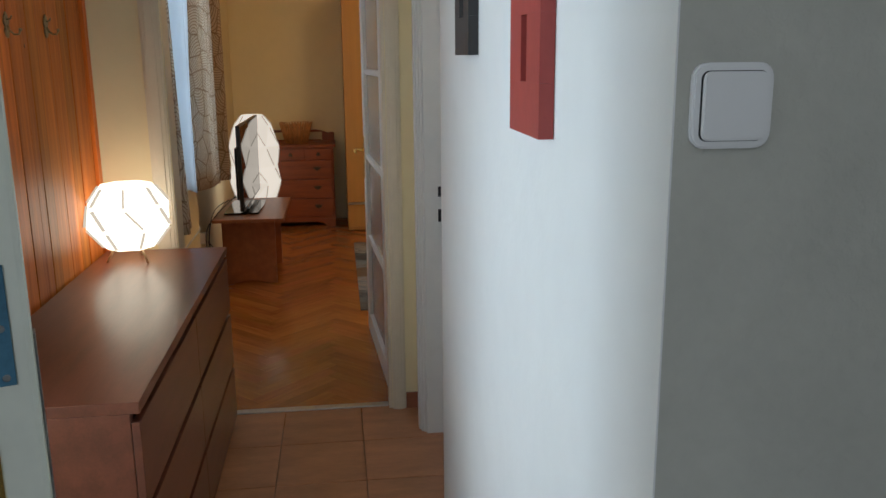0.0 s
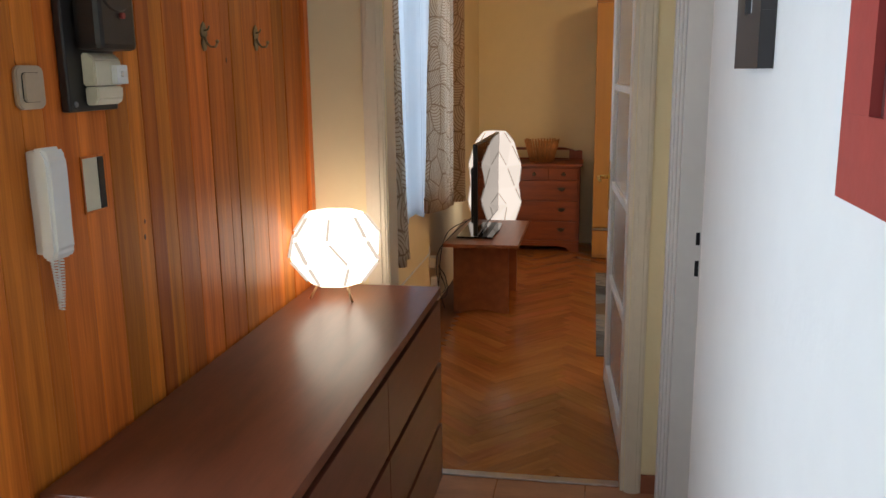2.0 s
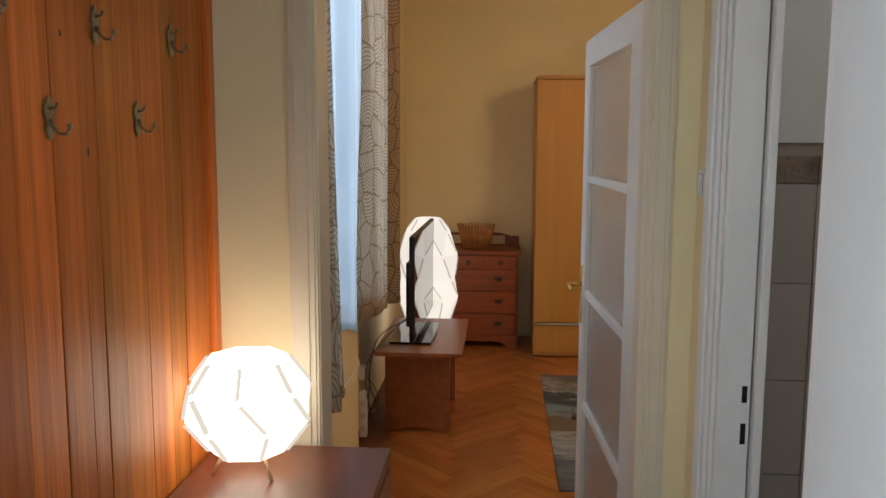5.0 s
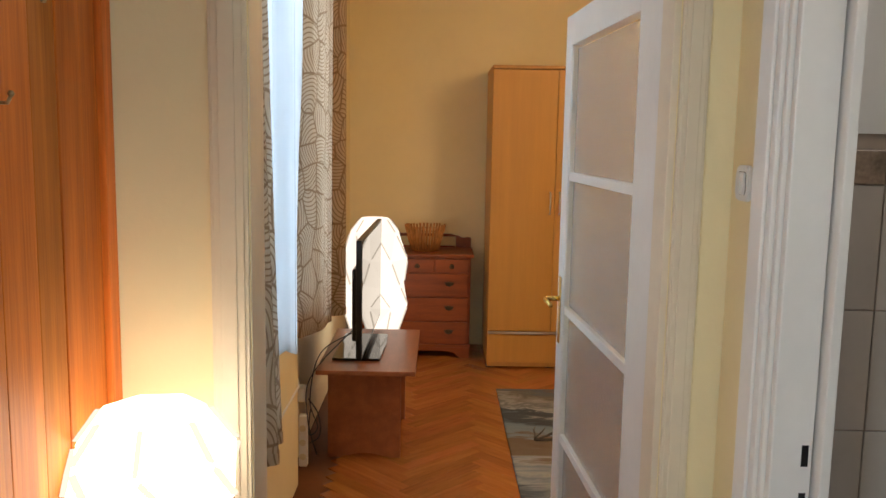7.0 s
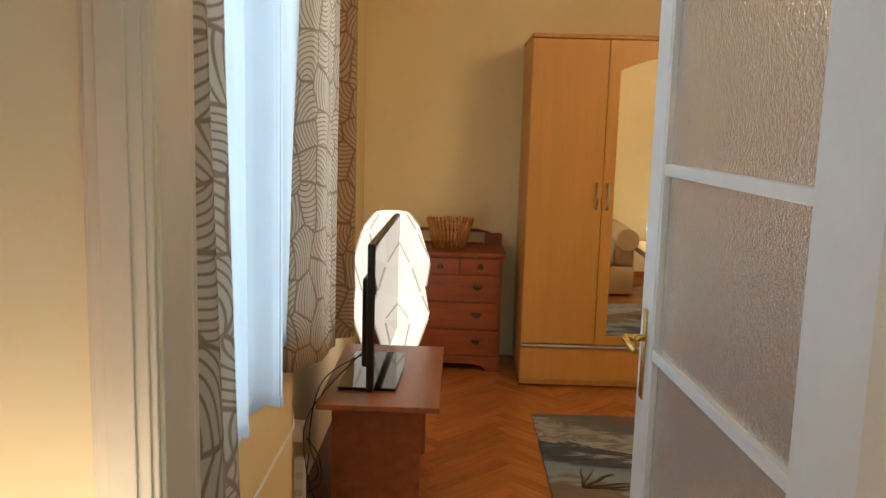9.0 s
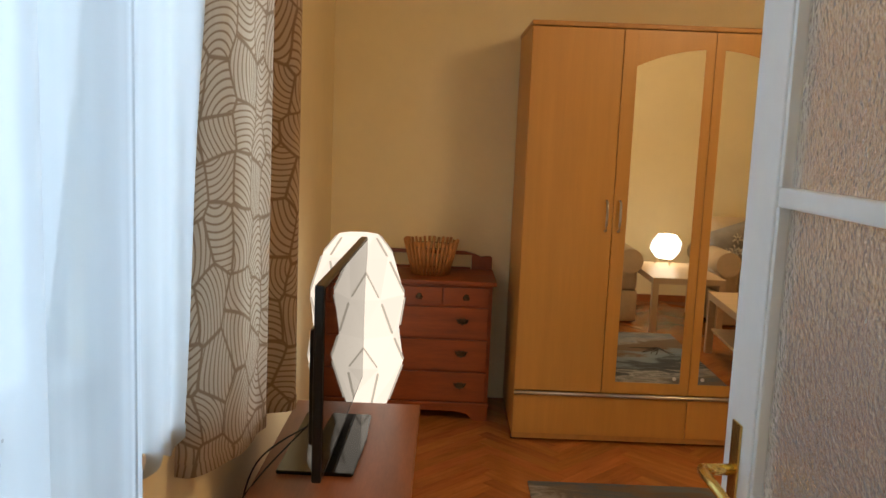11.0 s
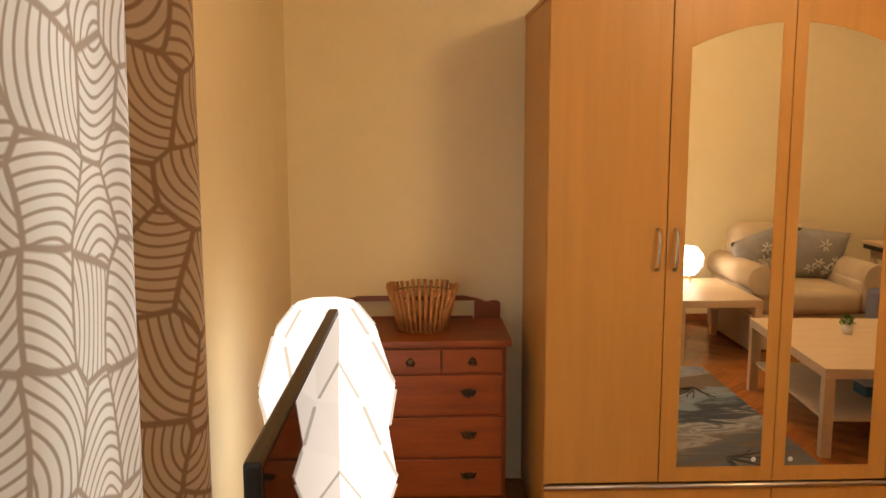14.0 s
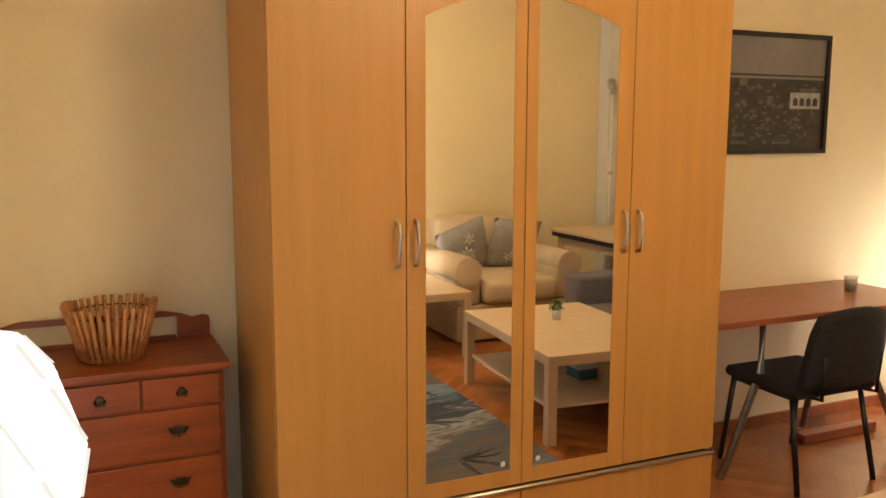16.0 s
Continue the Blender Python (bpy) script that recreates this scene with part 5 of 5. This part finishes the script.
pf = thing("picture", (3.0, YB, 1.4), "framed black and white city photograph on the wall", "picture")
PX0, PX1, PZ0, PZ1 = PICT
for a in ((PX0, PX1, PZ0, PZ0 + .022), (PX0, PX1, PZ1 - .022, PZ1)):
    part("frame", B(a[0], a[1], YB - .024, YB - .0005, a[2], a[3], bevel=.002), BLKFRAME, pf)
for a in ((PX0, PX0 + .022), (PX1 - .022, PX1)):
    part("frame", B(a[0], a[1], YB - .024, YB - .0005, PZ0 + .0222, PZ1 - .0222, bevel=.002), BLKFRAME, pf)
hz = PZ0 + .66 * (PZ1 - PZ0)
part("photo_land", B(PX0 + .0222, PX1 - .0222, YB - .010, YB - .006, PZ0 + .0222, hz), GLASS_PIC, pf)
part("photo_sky", B(PX0 + .0222, PX1 - .0222, YB - .010, YB - .006, hz + .0002, PZ1 - .0222), PIC_SKY, pf)
rq = random.Random(12)
for k in range(90):
    x_ = rq.uniform(PX0 + .05, PX1 - .09)
    z_ = rq.uniform(PZ0 + .04, hz - .05)
    part("photo_house", B(x_, x_ + rq.uniform(.010, .034), YB - .0112, YB - .0101, z_, z_ + rq.uniform(.006, .020)), PIC_L, pf)
bw = PX1 - .25
part("photo_bridge", B(bw, PX1 - .05, YB - .0125, YB - .0114, hz - .165, hz - .085), PIC_B, pf)
part("photo_bridge_roof", B(bw + .06, PX1 - .07, YB - .0125, YB - .0114, hz - .082, hz - .064), PIC_L, pf)
for k in range(4):
    cx_ = bw + .034 + .044 * k
    part("photo_arch", prism([(cx_ - .015, hz - .150)] + [(cx_ - .015 * math.cos(a * math.pi / 6), hz - .125 + .015 * math.sin(a * math.pi / 6)) for a in range(7)] + [(cx_ + .015, hz - .150)], "y", YB - .0136, YB - .0126), GLASS_PIC, pf)
for x_, z_, w_, h_ in ((PX0 + .09, hz - .06, .05, .035), (PX0 + .05, PZ0 + .05, .10, .012), (PX0 + .06, PZ0 + .085, .07, .020), (PX0 + .27, hz - .15, .035, .045), (PX0 + .33, PZ0 + .05, .10, .010), (PX0 + .36, PZ0 + .085, .05, .008), (PX0 + .20, PZ0 + .12, .06, .010)):
    part("photo_facade", B(x_, x_ + w_, YB - .0125, YB - .0114, z_, z_ + h_), PIC_L, pf)
part("photo_bank", B(PX0 + .03, PX1 - .03, YB - .0112, YB - .0101, hz - .022, hz - .010), PIC_SKY, pf)

floor_lamp(3.70, YB - .42, "tall faceted paper floor lamp glowing beside the desk", SHADE_D)

cl = thing("ceiling_lamp", (1.35, 4.9, 2.3), "plain pendant lamp below the ceiling", "ceiling lamp")
part("rose", turned([(.05, 0), (.045, .025)], (1.35, 4.9, CZ - .026), 20), WHITE_P, cl)
part("cord", T([(1.35, 4.9, CZ - .027), (1.35, 4.9, 2.60)], .003, 6), WHITE_P, cl)
part("socket", turned([(.02, 0), (.02, .04)], (1.35, 4.9, 2.565), 14), WHITE_P, cl)

structure("baseboard_room", boxes((.30, XR - .01, YB - .016, YB - .0005, 0, .06), (.27, XR - .01, 3.0405, 3.056, 0, .06), (XR - .016, XR - .0005, 3.06, YB - .02, 0, .06)), CHERRY_L, "low brown skirting board")

# ---- parquet ----
fr = structure("floor", B(XL, XR, 2.95, YB, -.1, -.0045), GAP, "herringbone oak parquet floor with worn lacquer")
PL, PW = .49, .07
plank = mesh_of("plank", B(.0003, PW - .0003, .0003, PL - .0003, -.012, 0, bevel=.0005), PARQ)
q45 = math.sqrt(.5)
xs0, ys0 = .35, 3.0
spots = []
for c in range(-16, 17):
    for i in range(-110, 220):
        for kind in (0, 1):
            u0, v0 = i * PW + c * PL, i * PW - c * PL
            # kind 0 lies along u, kind 1 along v
            cu_, cv_ = (u0 + PL / 2, v0 + PW / 2) if kind == 0 else (u0 + PW / 2, v0 + PW + PL / 2)
            X, Y = xs0 + q45 * (cu_ - cv_), ys0 + q45 * (cu_ + cv_)
            if XL + .02 < X < XR - .02 and (3.12 if X > .40 or X < -.75 else 2.86) < Y < YB - .02:
                spots.append((X, Y, kind, u0, v0))
spots = sorted(spots, key=lambda s: (s[0] - .1) ** 2 + ((s[1] - 4.9) * .55) ** 2)
rest = bmesh.new()
tmpl = [(.0003, .0003), (PW - .0003, .0003), (PW - .0003, PL - .0003), (.0003, PL - .0003)]
for n_, (X, Y, kind, u0, v0) in enumerate(spots):
    turn = 45 if kind == 1 else -45
    m = pose(X, Y, 0, 0, 0, turn) @ Matrix.Translation((-PW / 2, -PL / 2, 0))
    if n_ < 300:
        o = new("plank", plank)
        o.parent, o.matrix_basis = fr, m
    else:
        lo = [rest.verts.new(m @ Vector((a, b, -.012))) for a, b in tmpl]
        hi = [rest.verts.new(m @ Vector((a, b, 0))) for a, b in tmpl]
        rest.faces.new(hi)
        for k in range(4):
            j = (k + 1) % 4
            rest.faces.new((lo[k], lo[j], hi[j], hi[k]))
PARQ_I = mat("oak_parquet_far", (.41, .150, .036), .24, vary=.16, scale=5, rand=.16, island=True, bump=.08, bump_scale=40, coat=.25, second=(.30, .098, .022))
part("planks", rest, PARQ_I, fr)
LAST[0]["kind"] = "stuff"
